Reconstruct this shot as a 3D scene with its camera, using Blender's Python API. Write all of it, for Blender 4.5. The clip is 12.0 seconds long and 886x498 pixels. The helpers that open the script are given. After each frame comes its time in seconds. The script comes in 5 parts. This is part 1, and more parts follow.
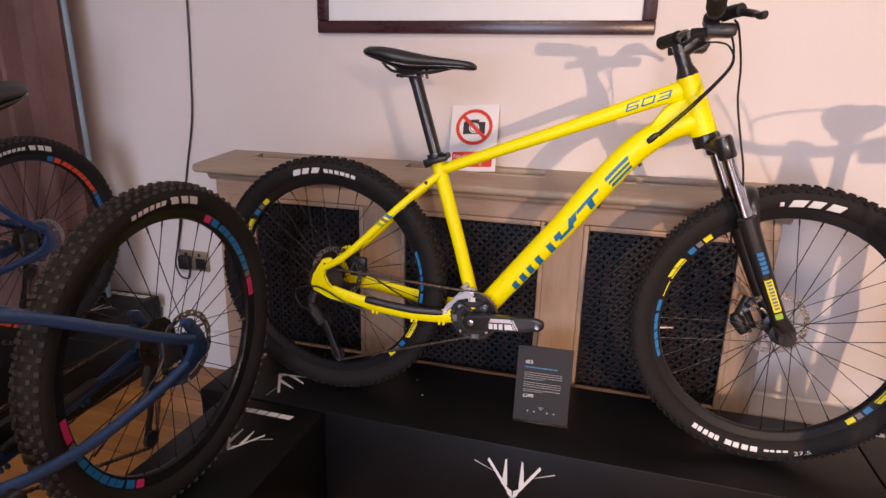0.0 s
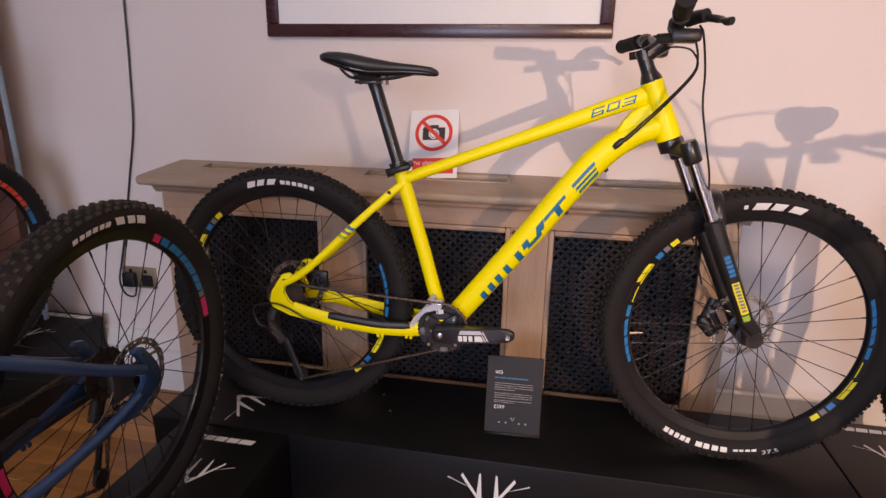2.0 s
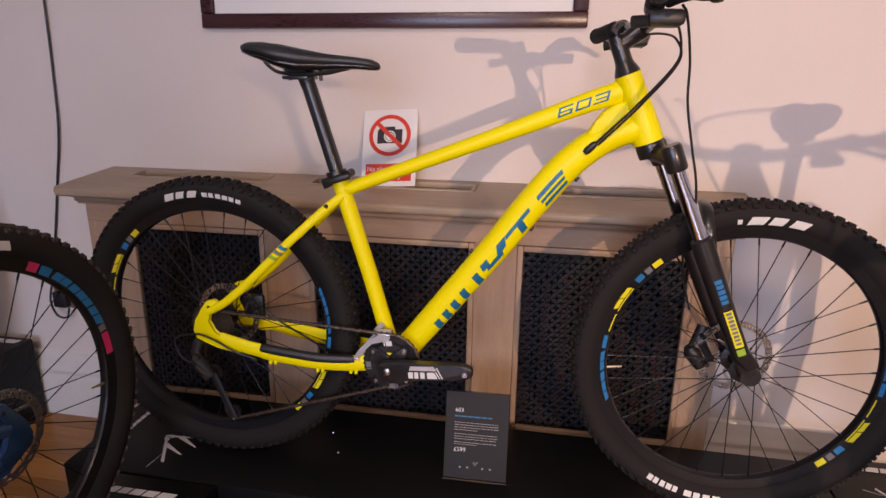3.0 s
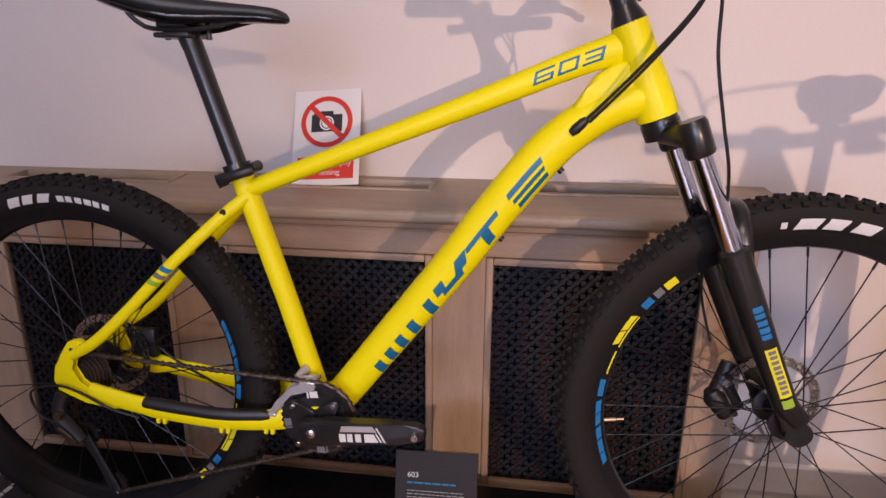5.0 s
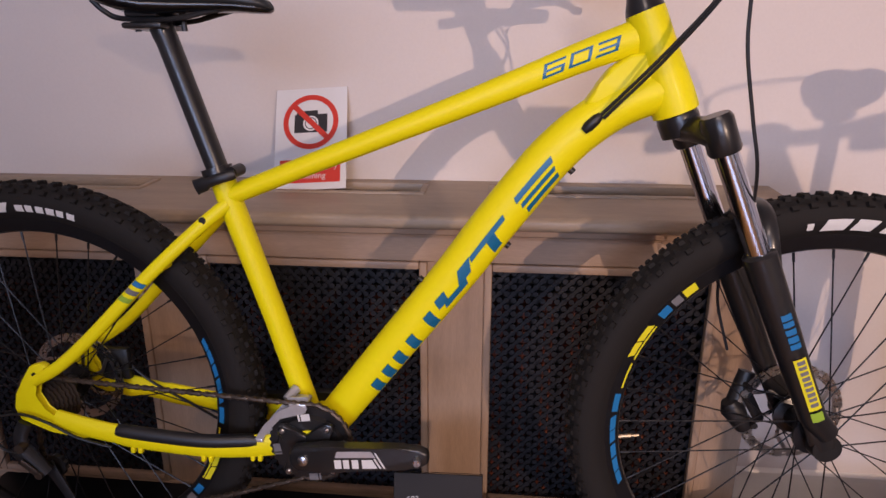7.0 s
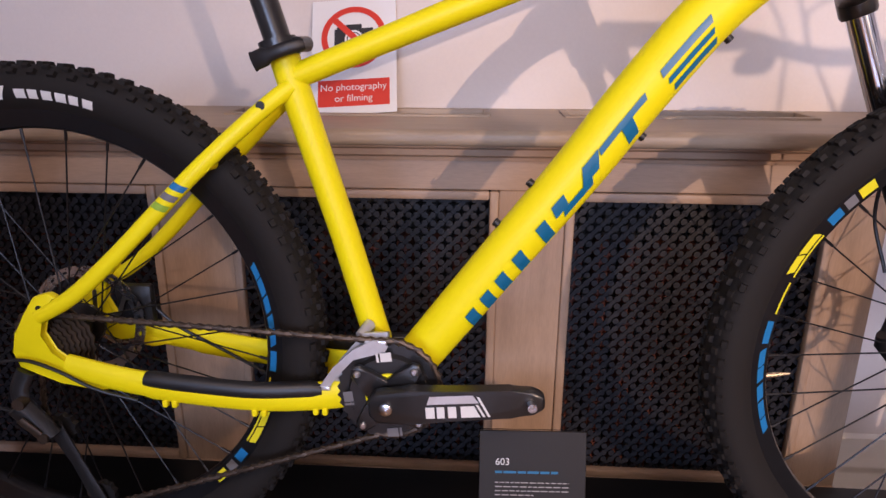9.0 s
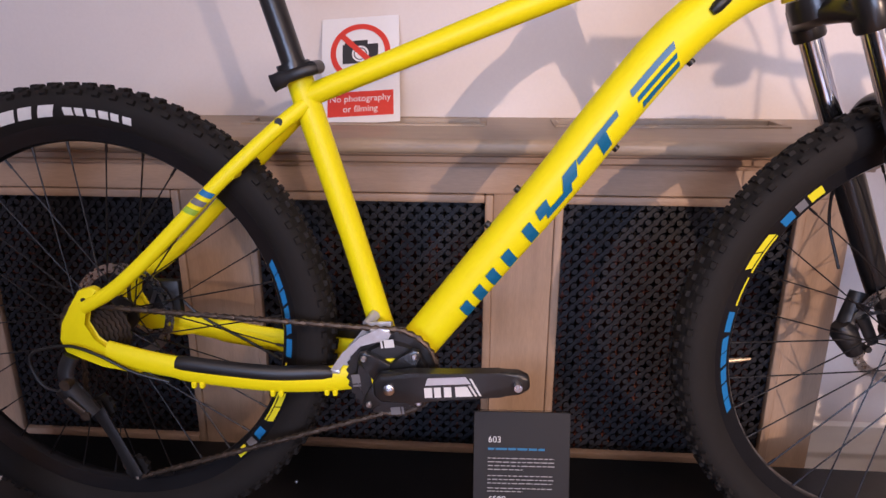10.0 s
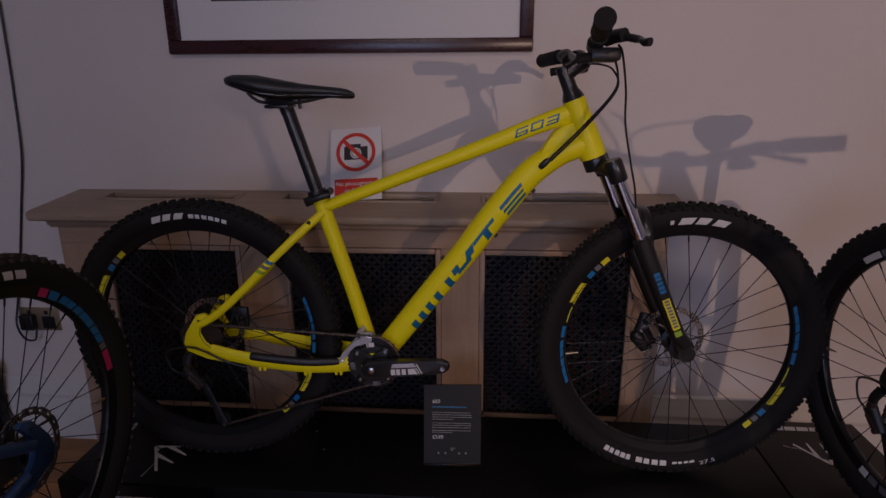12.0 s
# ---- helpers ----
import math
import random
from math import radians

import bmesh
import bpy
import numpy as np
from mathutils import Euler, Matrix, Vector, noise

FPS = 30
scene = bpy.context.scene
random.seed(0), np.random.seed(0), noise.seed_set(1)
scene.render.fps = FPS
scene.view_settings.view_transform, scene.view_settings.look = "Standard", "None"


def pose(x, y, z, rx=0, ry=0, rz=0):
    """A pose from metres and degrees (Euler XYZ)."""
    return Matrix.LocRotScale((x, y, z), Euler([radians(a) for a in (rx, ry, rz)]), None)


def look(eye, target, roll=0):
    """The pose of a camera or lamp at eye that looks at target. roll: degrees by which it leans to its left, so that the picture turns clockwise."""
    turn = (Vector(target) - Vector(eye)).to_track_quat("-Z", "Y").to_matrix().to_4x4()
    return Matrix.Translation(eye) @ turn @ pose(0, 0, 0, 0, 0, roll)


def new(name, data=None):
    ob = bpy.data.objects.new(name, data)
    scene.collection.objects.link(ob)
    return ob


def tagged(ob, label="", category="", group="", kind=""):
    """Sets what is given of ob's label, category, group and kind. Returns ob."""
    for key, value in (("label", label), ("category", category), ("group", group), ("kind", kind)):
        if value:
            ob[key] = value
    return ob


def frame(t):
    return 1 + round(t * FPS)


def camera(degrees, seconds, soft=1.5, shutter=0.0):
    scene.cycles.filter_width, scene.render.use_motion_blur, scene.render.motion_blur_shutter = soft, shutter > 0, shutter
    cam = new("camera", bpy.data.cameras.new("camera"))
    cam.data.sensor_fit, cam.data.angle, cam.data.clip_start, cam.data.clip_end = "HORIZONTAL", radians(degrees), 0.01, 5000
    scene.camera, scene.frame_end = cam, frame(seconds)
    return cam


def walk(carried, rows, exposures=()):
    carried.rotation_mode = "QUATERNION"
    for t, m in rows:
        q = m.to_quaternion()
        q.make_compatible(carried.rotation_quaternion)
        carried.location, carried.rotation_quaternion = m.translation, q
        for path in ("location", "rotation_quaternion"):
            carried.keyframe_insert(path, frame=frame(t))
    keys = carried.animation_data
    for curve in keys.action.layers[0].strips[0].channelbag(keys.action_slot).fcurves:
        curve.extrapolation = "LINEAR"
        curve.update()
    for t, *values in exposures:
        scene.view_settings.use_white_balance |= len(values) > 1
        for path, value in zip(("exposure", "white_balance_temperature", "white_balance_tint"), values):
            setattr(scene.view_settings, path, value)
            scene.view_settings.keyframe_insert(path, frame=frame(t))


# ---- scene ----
cam = camera(73.3, 12.0)
PATH = [
    (0, (0.3311, 0.3117, 1.2362), (-0.2247, 2.3005, 0.6353), 1.4),
    (0.5, (0.3096, 0.3042, 1.2384), (-0.1752, 2.3134, 0.6439), 1.4),
    (1, (0.2999, 0.3160, 1.2481), (-0.1419, 2.3327, 0.6514), 1.2),
    (1.5, (0.2859, 0.3268, 1.2470), (-0.1215, 2.3521, 0.6525), 1.1),
    (2, (0.2827, 0.3548, 1.2491), (-0.1043, 2.3843, 0.6525), 1.0),
    (2.5, (0.2967, 0.4429, 1.2459), (-0.0742, 2.4768, 0.6536), 0.9),
    (3, (0.3418, 0.5848, 1.2395), (-0.0215, 2.6176, 0.6418), 0.7),
    (3.2, (0.3677, 0.6342, 1.2373), (-0.0086, 2.6649, 0.6375), 0.5),
    (4.8, (0.3494, 0.9030, 1.1632), (0.0462, 2.9466, 0.5676), 0.3),
    (5, (0.3483, 0.9148, 1.1739), (0.0559, 2.9606, 0.5805), 0.3),
    (5.5, (0.3548, 0.9417, 1.1965), (0.0849, 2.9885, 0.5998), 0.1),
    (6, (0.3537, 0.9567, 1.2094), (0.1043, 3.0078, 0.6170), 0.0),
    (6.5, (0.3332, 0.9610, 1.2072), (0.1043, 3.0143, 0.6117), 0.0),
    (6.7, (0.3193, 0.9664, 1.1900), (0.1064, 3.0250, 0.6052), 0.1),
    (8.3, (0.2150, 1.0621, 1.0718), (0.0065, 3.1143, 0.4644), -0.2),
    (8.5, (0.1849, 1.0696, 1.0417), (0.0183, 3.1326, 0.4612), 0.2),
    (9, (0.1204, 1.0954, 0.9922), (0.0000, 3.1627, 0.4160), 0.4),
    (9.5, (0.1118, 1.0857, 0.9944), (-0.0193, 3.1498, 0.4096), 0.2),
    (10, (0.1387, 1.0073, 1.0169), (-0.0043, 3.0724, 0.4365), 0.2),
    (10.5, (0.1978, 0.8407, 1.0804), (0.0473, 2.9025, 0.4913), 0.1),
    (11, (0.2806, 0.6794, 1.1578), (0.1043, 2.7423, 0.5773), -0.5),
    (11.5, (0.3128, 0.5568, 1.2416), (0.1430, 2.6187, 0.6557), -0.4),
    (12, (0.2913, 0.4407, 1.2943), (0.1322, 2.5015, 0.7009), -0.3),
]
EXPOSURES = [(0, -0.06, 7300, 24), (3.0, -0.33, 7300, 26), (5.0, -0.35, 6900, 27), (6.5, -0.55, 6800, 27), (8.5, -0.15, 6600, 26), (9.5, -0.08, 6600, 26), (10.5, -0.08, 6500, 26), (11.0, -0.25, 6500, 27), (11.5, -0.9, 6500, 29), (12.0, -2.05, 6500, 30)]
walk(cam, [(t, look(eye, target, roll)) for t, eye, target, roll in PATH], EXPOSURES)

# ---- world, lights, exposure ----
world = bpy.data.worlds.new("world")
scene.world = world
world.use_nodes = True
wn = world.node_tree.nodes
sky = wn.new("ShaderNodeTexSky")
sky.sky_type = "NISHITA"
sky.sun_disc = False
sky.sun_elevation, sky.sun_rotation = radians(35), radians(140)
world.node_tree.links.new(sky.outputs[0], wn["Background"].inputs[0])
wn["Background"].inputs[1].default_value = 0.12


def spot_lamp(name, eye, target, watts, colour, size, cone, blend):
    data = bpy.data.lights.new(name, "SPOT")
    data.energy, data.color, data.shadow_soft_size = watts, colour, size
    data.spot_size, data.spot_blend = radians(cone), blend
    ob = new(name, data)
    ob.matrix_world = look(eye, target)
    return ob


def area_lamp(name, eye, target, watts, colour, width, height):
    data = bpy.data.lights.new(name, "AREA")
    data.shape, data.size, data.size_y = "RECTANGLE", width, height
    data.energy, data.color = watts, colour
    ob = new(name, data)
    ob.matrix_world = look(eye, target)
    return ob


# one bright showroom spot far to the right gives the crisp shadows on the wall,
# a window in the left wall gives cool daylight, ceiling panels the warm general light
spot_lamp("showroom_spot", (2.79, -3.44, 1.74), (1.55, 2.26, 0.85), 770, (1.0, 0.76, 0.55), 0.018, 42, 0.8)
area_lamp("window_daylight", (-0.1, -4.28, 1.55), (0.1, 2.1, 0.9), 185, (0.48, 0.67, 1.0), 2.3, 1.6)
area_lamp("ceiling_panel_light", (0.2, -0.6, 2.66), (0.2, -0.55, 0), 50, (1.0, 0.84, 0.70), 1.2, 0.6)

# ---- materials ----


def material(name, base, rough=0.5, metal=0.0, vary=0.12, scale=8.0, fine=120.0, bump=0.05, spec=0.5, coat=0.0, per_object=0.0, stretch=(1, 1, 1)):
    """A surface with two scales of variation in tone, roughness and relief."""
    m = bpy.data.materials.new(name)
    m.use_nodes = True
    nt = m.node_tree
    n, l = nt.nodes, nt.links
    b = n["Principled BSDF"]
    tc, mp = n.new("ShaderNodeTexCoord"), n.new("ShaderNodeMapping")
    mp.inputs["Scale"].default_value = stretch
    l.new(tc.outputs["Object"], mp.inputs["Vector"])
    big, small = n.new("ShaderNodeTexNoise"), n.new("ShaderNodeTexNoise")
    big.inputs["Scale"].default_value, big.inputs["Detail"].default_value = scale, 4
    small.inputs["Scale"].default_value, small.inputs["Detail"].default_value = fine, 3
    l.new(mp.outputs[0], big.inputs["Vector"])
    l.new(mp.outputs[0], small.inputs["Vector"])
    mix = n.new("ShaderNodeMix")
    mix.data_type = "FLOAT"
    mix.inputs[0].default_value = 0.4
    l.new(big.outputs[0], mix.inputs[2])
    l.new(small.outputs[0], mix.inputs[3])
    ramp = n.new("ShaderNodeValToRGB")
    ramp.color_ramp.elements[0].position, ramp.color_ramp.elements[1].position = 0.3, 0.7
    ramp.color_ramp.elements[0].color = (*[c * (1 - vary) for c in base], 1)
    ramp.color_ramp.elements[1].color = (*[min(1, c * (1 + vary)) for c in base], 1)
    l.new(mix.outputs[0], ramp.inputs[0])
    colour = ramp.outputs[0]
    if per_object:
        info, hsv = n.new("ShaderNodeObjectInfo"), n.new("ShaderNodeHueSaturation")
        mr = n.new("ShaderNodeMapRange")
        mr.inputs[3].default_value, mr.inputs[4].default_value = 1 - per_object, 1 + per_object
        l.new(info.outputs["Random"], mr.inputs[0])
        l.new(mr.outputs[0], hsv.inputs["Value"])
        l.new(colour, hsv.inputs["Color"])
        colour = hsv.outputs[0]
    l.new(colour, b.inputs["Base Color"])
    rr = n.new("ShaderNodeMapRange")
    rr.inputs[3].default_value, rr.inputs[4].default_value = max(0.02, rough * 0.8), min(1, rough * 1.2)
    l.new(mix.outputs[0], rr.inputs[0])
    l.new(rr.outputs[0], b.inputs["Roughness"])
    b.inputs["Metallic"].default_value = metal
    b.inputs["Specular IOR Level"].default_value = spec
    b.inputs["Coat Weight"].default_value = coat
    b.inputs["Coat Roughness"].default_value = 0.15
    if bump:
        bp = n.new("ShaderNodeBump")
        bp.inputs["Strength"].default_value, bp.inputs["Distance"].default_value = bump, 0.002
        l.new(mix.outputs[0], bp.inputs["Height"])
        l.new(bp.outputs[0], b.inputs["Normal"])
    return m


WALL = material("cream_emulsion", (0.74, 0.67, 0.625), 0.75, vary=0.035, scale=2.2, fine=160, bump=0.12)
GLOSS_WHITE = material("white_gloss_paint", (0.74, 0.71, 0.67), 0.4, vary=0.05, scale=5, fine=60, bump=0.04)
CEIL = material("ceiling_paint", (0.8, 0.78, 0.75), 0.8, vary=0.03)
LIMED = material("limed_oak", (0.37, 0.25, 0.172), 0.5, vary=0.17, scale=5, fine=45, bump=0.1, stretch=(1.2, 5, 9))
LIMED_V = material("limed_oak_upright", (0.38, 0.255, 0.172), 0.5, vary=0.17, scale=5, fine=45, bump=0.1, stretch=(9, 5, 1.2))
TOPWOOD = material("limed_oak_top", (0.37, 0.28, 0.20), 0.45, vary=0.17, scale=4, fine=40, bump=0.08, stretch=(1.2, 8, 8))
GRILLE = material("black_grille", (0.012, 0.012, 0.015), 0.5, spec=0.25, vary=0.3, scale=9, fine=90, bump=0.1)
COVER_SHADE = material("cover_shade_black", (0.012, 0.010, 0.009), 0.9, vary=0.4)
RUST = material("rusty_radiator_iron", (0.13, 0.030, 0.015), 0.7, vary=0.6, scale=14, fine=80)
PLINTH = material("black_laminate", (0.006, 0.006, 0.0065), 0.42, spec=0.2, vary=0.35, scale=6, fine=140, bump=0.05)
PRINT = material("white_print", (0.72, 0.72, 0.70), 0.5, vary=0.05)
FLOORB = material("oak_floorboard", (0.40, 0.175, 0.05), 0.32, vary=0.28, scale=4, fine=50, bump=0.06, per_object=0.22, stretch=(1.0, 10, 10))
GAP = material("floor_gap", (0.03, 0.018, 0.01), 0.8)
MAHOGANY = material("mahogany_frame", (0.045, 0.012, 0.014), 0.28, vary=0.3, scale=6, fine=60, bump=0.04, stretch=(1, 6, 6))
MOUNT = material("picture_mount", (0.80, 0.80, 0.78), 0.7, vary=0.02)
ARTWORK = material("dark_print", (0.06, 0.055, 0.06), 0.6, vary=0.4, scale=5)
CURTAIN = material("curtain_brown", (0.36, 0.205, 0.175), 0.9, vary=0.25, scale=5, fine=200, bump=0.2)
EDGE_BLUE = material("pale_blue_edge", (0.30, 0.42, 0.50), 0.85, vary=0.1, fine=200, bump=0.1)
SIGNW = material("sign_white_card", (0.82, 0.82, 0.82), 0.35, vary=0.02)
SIGNR = material("sign_red_ink", (0.72, 0.05, 0.03), 0.4, vary=0.05)
SIGNB = material("sign_black_ink", (0.03, 0.03, 0.035), 0.4, vary=0.1)
SOCKET = material("brass_socket", (0.42, 0.33, 0.22), 0.35, 0.7, vary=0.15)
BLACKP = material("black_plastic", (0.012, 0.012, 0.013), 0.42, vary=0.25, scale=20, fine=300, bump=0.06)
RUBBER = material("tyre_rubber", (0.0125, 0.0108, 0.0100), 0.78, spec=0.28, vary=0.25, scale=10, fine=180, bump=0.15)
TAN = material("dusty_tread", (0.035, 0.027, 0.020), 0.75, vary=0.3, scale=14, fine=160, bump=0.2)
RIM = material("black_anodised_rim", (0.012, 0.012, 0.014), 0.3, 0.3, vary=0.2, scale=10, fine=120, bump=0.02)
SPOKE = material("black_spoke", (0.02, 0.02, 0.022), 0.3, 0.6, vary=0.1)
STEEL = material("brushed_steel", (0.55, 0.55, 0.56), 0.28, 1.0, vary=0.1, scale=20, fine=200)
CHROME = material("chrome_stanchion", (0.78, 0.83, 0.92), 0.10, 1.0, vary=0.02, bump=0)
ALLOY = material("silver_alloy", (0.62, 0.62, 0.64), 0.3, 0.55, vary=0.12, scale=20)
CHAIN = material("oiled_chain", (0.105, 0.078, 0.060), 0.45, 0.8, vary=0.3, scale=40, fine=200)
YELLOW = material("satin_yellow_paint", (0.90, 0.79, 0.001), 0.46, vary=0.03, scale=3, fine=150, bump=0.02, spec=0.32, coat=0.03)
NAVY = material("navy_blue_paint", (0.014, 0.050, 0.135), 0.34, 0.2, vary=0.12, scale=4, fine=150, bump=0.02, coat=0.3)
SATIN_BLACK = material("satin_black_paint", (0.014, 0.014, 0.015), 0.32, vary=0.2, scale=6, fine=150, bump=0.02, coat=0.2)
D_BLUE = material("blue_decal", (0.003, 0.145, 0.29), 0.35, vary=0.05)
D_CYAN = material("cyan_decal", (0.005, 0.165, 0.40), 0.35, vary=0.05)
D_YEL = material("yellow_decal", (0.75, 0.68, 0.02), 0.35, vary=0.05)
D_PINK = material("pink_decal", (0.62, 0.03, 0.14), 0.35, vary=0.05)
D_RED = material("orange_red_decal", (0.75, 0.07, 0.02), 0.35, vary=0.05)
D_GREY = material("grey_decal", (0.16, 0.16, 0.17), 0.4, vary=0.05)
D_PALE = material("pale_grey_ink", (0.34, 0.33, 0.32), 0.5, vary=0.05)
D_GREEN = material("lime_decal", (0.28, 0.46, 0.04), 0.4, vary=0.05)
CARD = material("charcoal_card", (0.020, 0.018, 0.018), 0.55, spec=0.3, vary=0.08, scale=5)
SKIN = material("saddle_vinyl", (0.020, 0.023, 0.025), 0.42, vary=0.15, scale=12, fine=400, bump=0.12)
SHELL = material("saddle_shell", (0.008, 0.008, 0.009), 0.16, vary=0.1, bump=0.0)

# ---- mesh helpers ----


def thing(name, label, category, m=None, group="", kind=""):
    ob = new(name)
    if m is not None:
        ob.matrix_world = m
    return tagged(ob, label, category, group, kind)


def mesh_of(name, bm, mat, sharp=38):
    bmesh.ops.recalc_face_normals(bm, faces=bm.faces[:])
    for f in bm.faces:
        f.smooth = True
    for e in bm.edges:
        if len(e.link_faces) == 2 and e.calc_face_angle(0) > radians(sharp):
            e.smooth = False
    me = bpy.data.meshes.new(name)
    bm.to_mesh(me)
    bm.free()
    me.materials.append(mat)
    return me


def part(name, bm, mat, parent=None, label="", sharp=38):
    """One mesh object under a thing or part (bmesh in the parent's own space)."""
    ob = new(name, mesh_of(name, bm, mat, sharp))
    ob.parent = parent
    return tagged(ob, label)


def structure(name, bm, mat, label, category=""):
    return tagged(part(name, bm, mat), label, category or name.rstrip("_0123456789").replace("_", " "), kind="structure")


def box(bm, x0, x1, y0, y1, z0, z1, bevel=0.0, seg=2):
    r = bmesh.ops.create_cube(bm, size=1.0)
    bmesh.ops.scale(bm, vec=(x1 - x0, y1 - y0, z1 - z0), verts=r["verts"])
    bmesh.ops.translate(bm, vec=((x0 + x1) / 2, (y0 + y1) / 2, (z0 + z1) / 2), verts=r["verts"])
    if bevel:
        ed = list({e for v in r["verts"] for e in v.link_edges})
        bmesh.ops.bevel(bm, geom=ed, offset=bevel, segments=seg, affect="EDGES", profile=0.5)
    return bm


def sweep(bm, pts, radii, seg=12, caps=True, up=(0, 1, 0)):
    """A tube along points; a radius is one number or (along up, across)."""
    pts = [Vector(p) for p in pts]
    n = len(pts)
    if not isinstance(radii, (list,)):
        radii = [radii] * n
    rings = []
    up = Vector(up)
    for i, p in enumerate(pts):
        d = (pts[min(i + 1, n - 1)] - pts[max(i - 1, 0)]).normalized()
        u = up - d * up.dot(d)
        if u.length < 1e-3:
            u = Vector((0, 0, 1)) - d * d.z
            if u.length < 1e-3:
                u = Vector((1, 0, 0))
        u.normalize()
        w = d.cross(u)
        r = radii[i]
        ru, rw = (r if isinstance(r, tuple) else (r, r))
        rings.append([bm.verts.new(p + u * ru * math.cos(a) + w * rw * math.sin(a)) for a in (2 * math.pi * k / seg for k in range(seg))])
    for a, b in zip(rings, rings[1:]):
        for k in range(seg):
            bm.faces.new((a[k], a[(k + 1) % seg], b[(k + 1) % seg], b[k]))
    if caps:
        bm.faces.new(rings[0])
        bm.faces.new(rings[-1])
    return bm


def bezier(p0, p1, p2, p3, n=14):
    p0, p1, p2, p3 = (Vector(p) for p in (p0, p1, p2, p3))
    out = []
    for i in range(n + 1):
        t = i / n
        out.append(p0 * (1 - t) ** 3 + p1 * 3 * t * (1 - t) ** 2 + p2 * 3 * t * t * (1 - t) + p3 * t ** 3)
    return out


def spline(points, n=8):
    """Catmull-Rom through the points."""
    p = [Vector(q) for q in points]
    p = [p[0] * 2 - p[1]] + p + [p[-1] * 2 - p[-2]]
    out = []
    for i in range(1, len(p) - 2):
        for k in range(n):
            t = k / n
            a, b, c, d = p[i - 1], p[i], p[i + 1], p[i + 2]
            out.append(0.5 * ((2 * b) + (c - a) * t + (2 * a - 5 * b + 4 * c - d) * t * t + (3 * b - a - 3 * c + d) * t ** 3))
    out.append(p[-2])
    return out


def lathe(bm, profile, n=48, cx=0.0, cz=0.0, closed=False):
    """Turns (radius, y) round the y axis through (cx, cz)."""
    rings = []
    for r, y in profile:
        rings.append([bm.verts.new((cx + r * math.cos(2 * math.pi * k / n), y, cz + r * math.sin(2 * math.pi * k / n))) for k in range(n)])
    pairs = list(zip(rings, rings[1:])) + ([(rings[-1], rings[0])] if closed else [])
    for a, b in pairs:
        for k in range(n):
            bm.faces.new((a[k], a[(k + 1) % n], b[(k + 1) % n], b[k]))
    if not closed:
        if profile[0][0] > 1e-4:
            bm.faces.new(rings[0])
        if profile[-1][0] > 1e-4:
            bm.faces.new(rings[-1])
    return bm


def prism(bm, outline, y0, y1):
    """An x-z outline given depth in y."""
    a = [bm.verts.new((x, y0, z)) for x, z in outline]
    b = [bm.verts.new((x, y1, z)) for x, z in outline]
    n = len(a)
    bm.faces.new(a)
    bm.faces.new(b[::-1])
    for k in range(n):
        bm.faces.new((a[k], b[k], b[(k + 1) % n], a[(k + 1) % n]))
    return bm


def text_shape(body, size):
    """Vertices and faces of a word, in its own x-y plane."""
    cu = bpy.data.curves.new("word", "FONT")
    cu.body, cu.size, cu.resolution_u = body, size, 3
    ob = new("word", cu)
    dg = bpy.context.evaluated_depsgraph_get()
    me = ob.evaluated_get(dg).to_mesh()
    vs = [tuple(v.co) for v in me.vertices]
    fs = [tuple(p.vertices) for p in me.polygons]
    ob.evaluated_get(dg).to_mesh_clear()
    bpy.data.objects.remove(ob)
    bpy.data.curves.remove(cu)
    return vs, fs


def add_shape(bm, vs, fs, place):
    made = [bm.verts.new(place(*v[:2])) for v in vs]
    for f in fs:
        try:
            bm.faces.new([made[i] for i in f])
        except ValueError:
            pass
    return bm


def sheet(bm, quads, place, nu=4, nv=2):
    """Flat four-cornered patches (u, v corners), laid onto a surface by place(u, v)."""
    for q in quads:
        (a, b, c, d) = q
        g = [[None] * (nv + 1) for _ in range(nu + 1)]
        for i in range(nu + 1):
            for j in range(nv + 1):
                s, t = i / nu, j / nv
                u = (a[0] * (1 - s) + b[0] * s) * (1 - t) + (d[0] * (1 - s) + c[0] * s) * t
                v = (a[1] * (1 - s) + b[1] * s) * (1 - t) + (d[1] * (1 - s) + c[1] * s) * t
                g[i][j] = bm.verts.new(place(u, v))
        for i in range(nu):
            for j in range(nv):
                bm.faces.new((g[i][j], g[i + 1][j], g[i + 1][j + 1], g[i][j + 1]))
    return bm


def slanted(u0, u1, v0, v1, lean=0.0):
    return ((u0, v0), (u1, v0), (u1 + lean, v1), (u0 + lean, v1))


# ---- the room ----
WALL_Y = 2.311
ROOM = (-4.0, 3.6, -4.4)      # left, right, rear
HIGH = 2.7

bm = bmesh.new()
box(bm, ROOM[0] - 0.2, ROOM[1] + 0.2, ROOM[2] - 0.2, WALL_Y + 0.2, -0.12, -0.012)
structure("floor", bm, GAP, "dark subfloor showing in the joints of the boards", "floor")
bm = bmesh.new()
box(bm, -1.95, ROOM[1] + 0.2, WALL_Y, WALL_Y + 0.2, 0, HIGH)
box(bm, ROOM[0] - 0.2, -3.3, WALL_Y, WALL_Y + 0.2, 0, HIGH)
box(bm, -3.3, -1.95, WALL_Y, WALL_Y + 0.2, 0, 0.5)
box(bm, -3.3, -1.95, WALL_Y, WALL_Y + 0.2, 2.3, HIGH)
structure("wall_north", bm, WALL, "cream painted plaster wall behind the bicycles", "wall")
bm = bmesh.new()
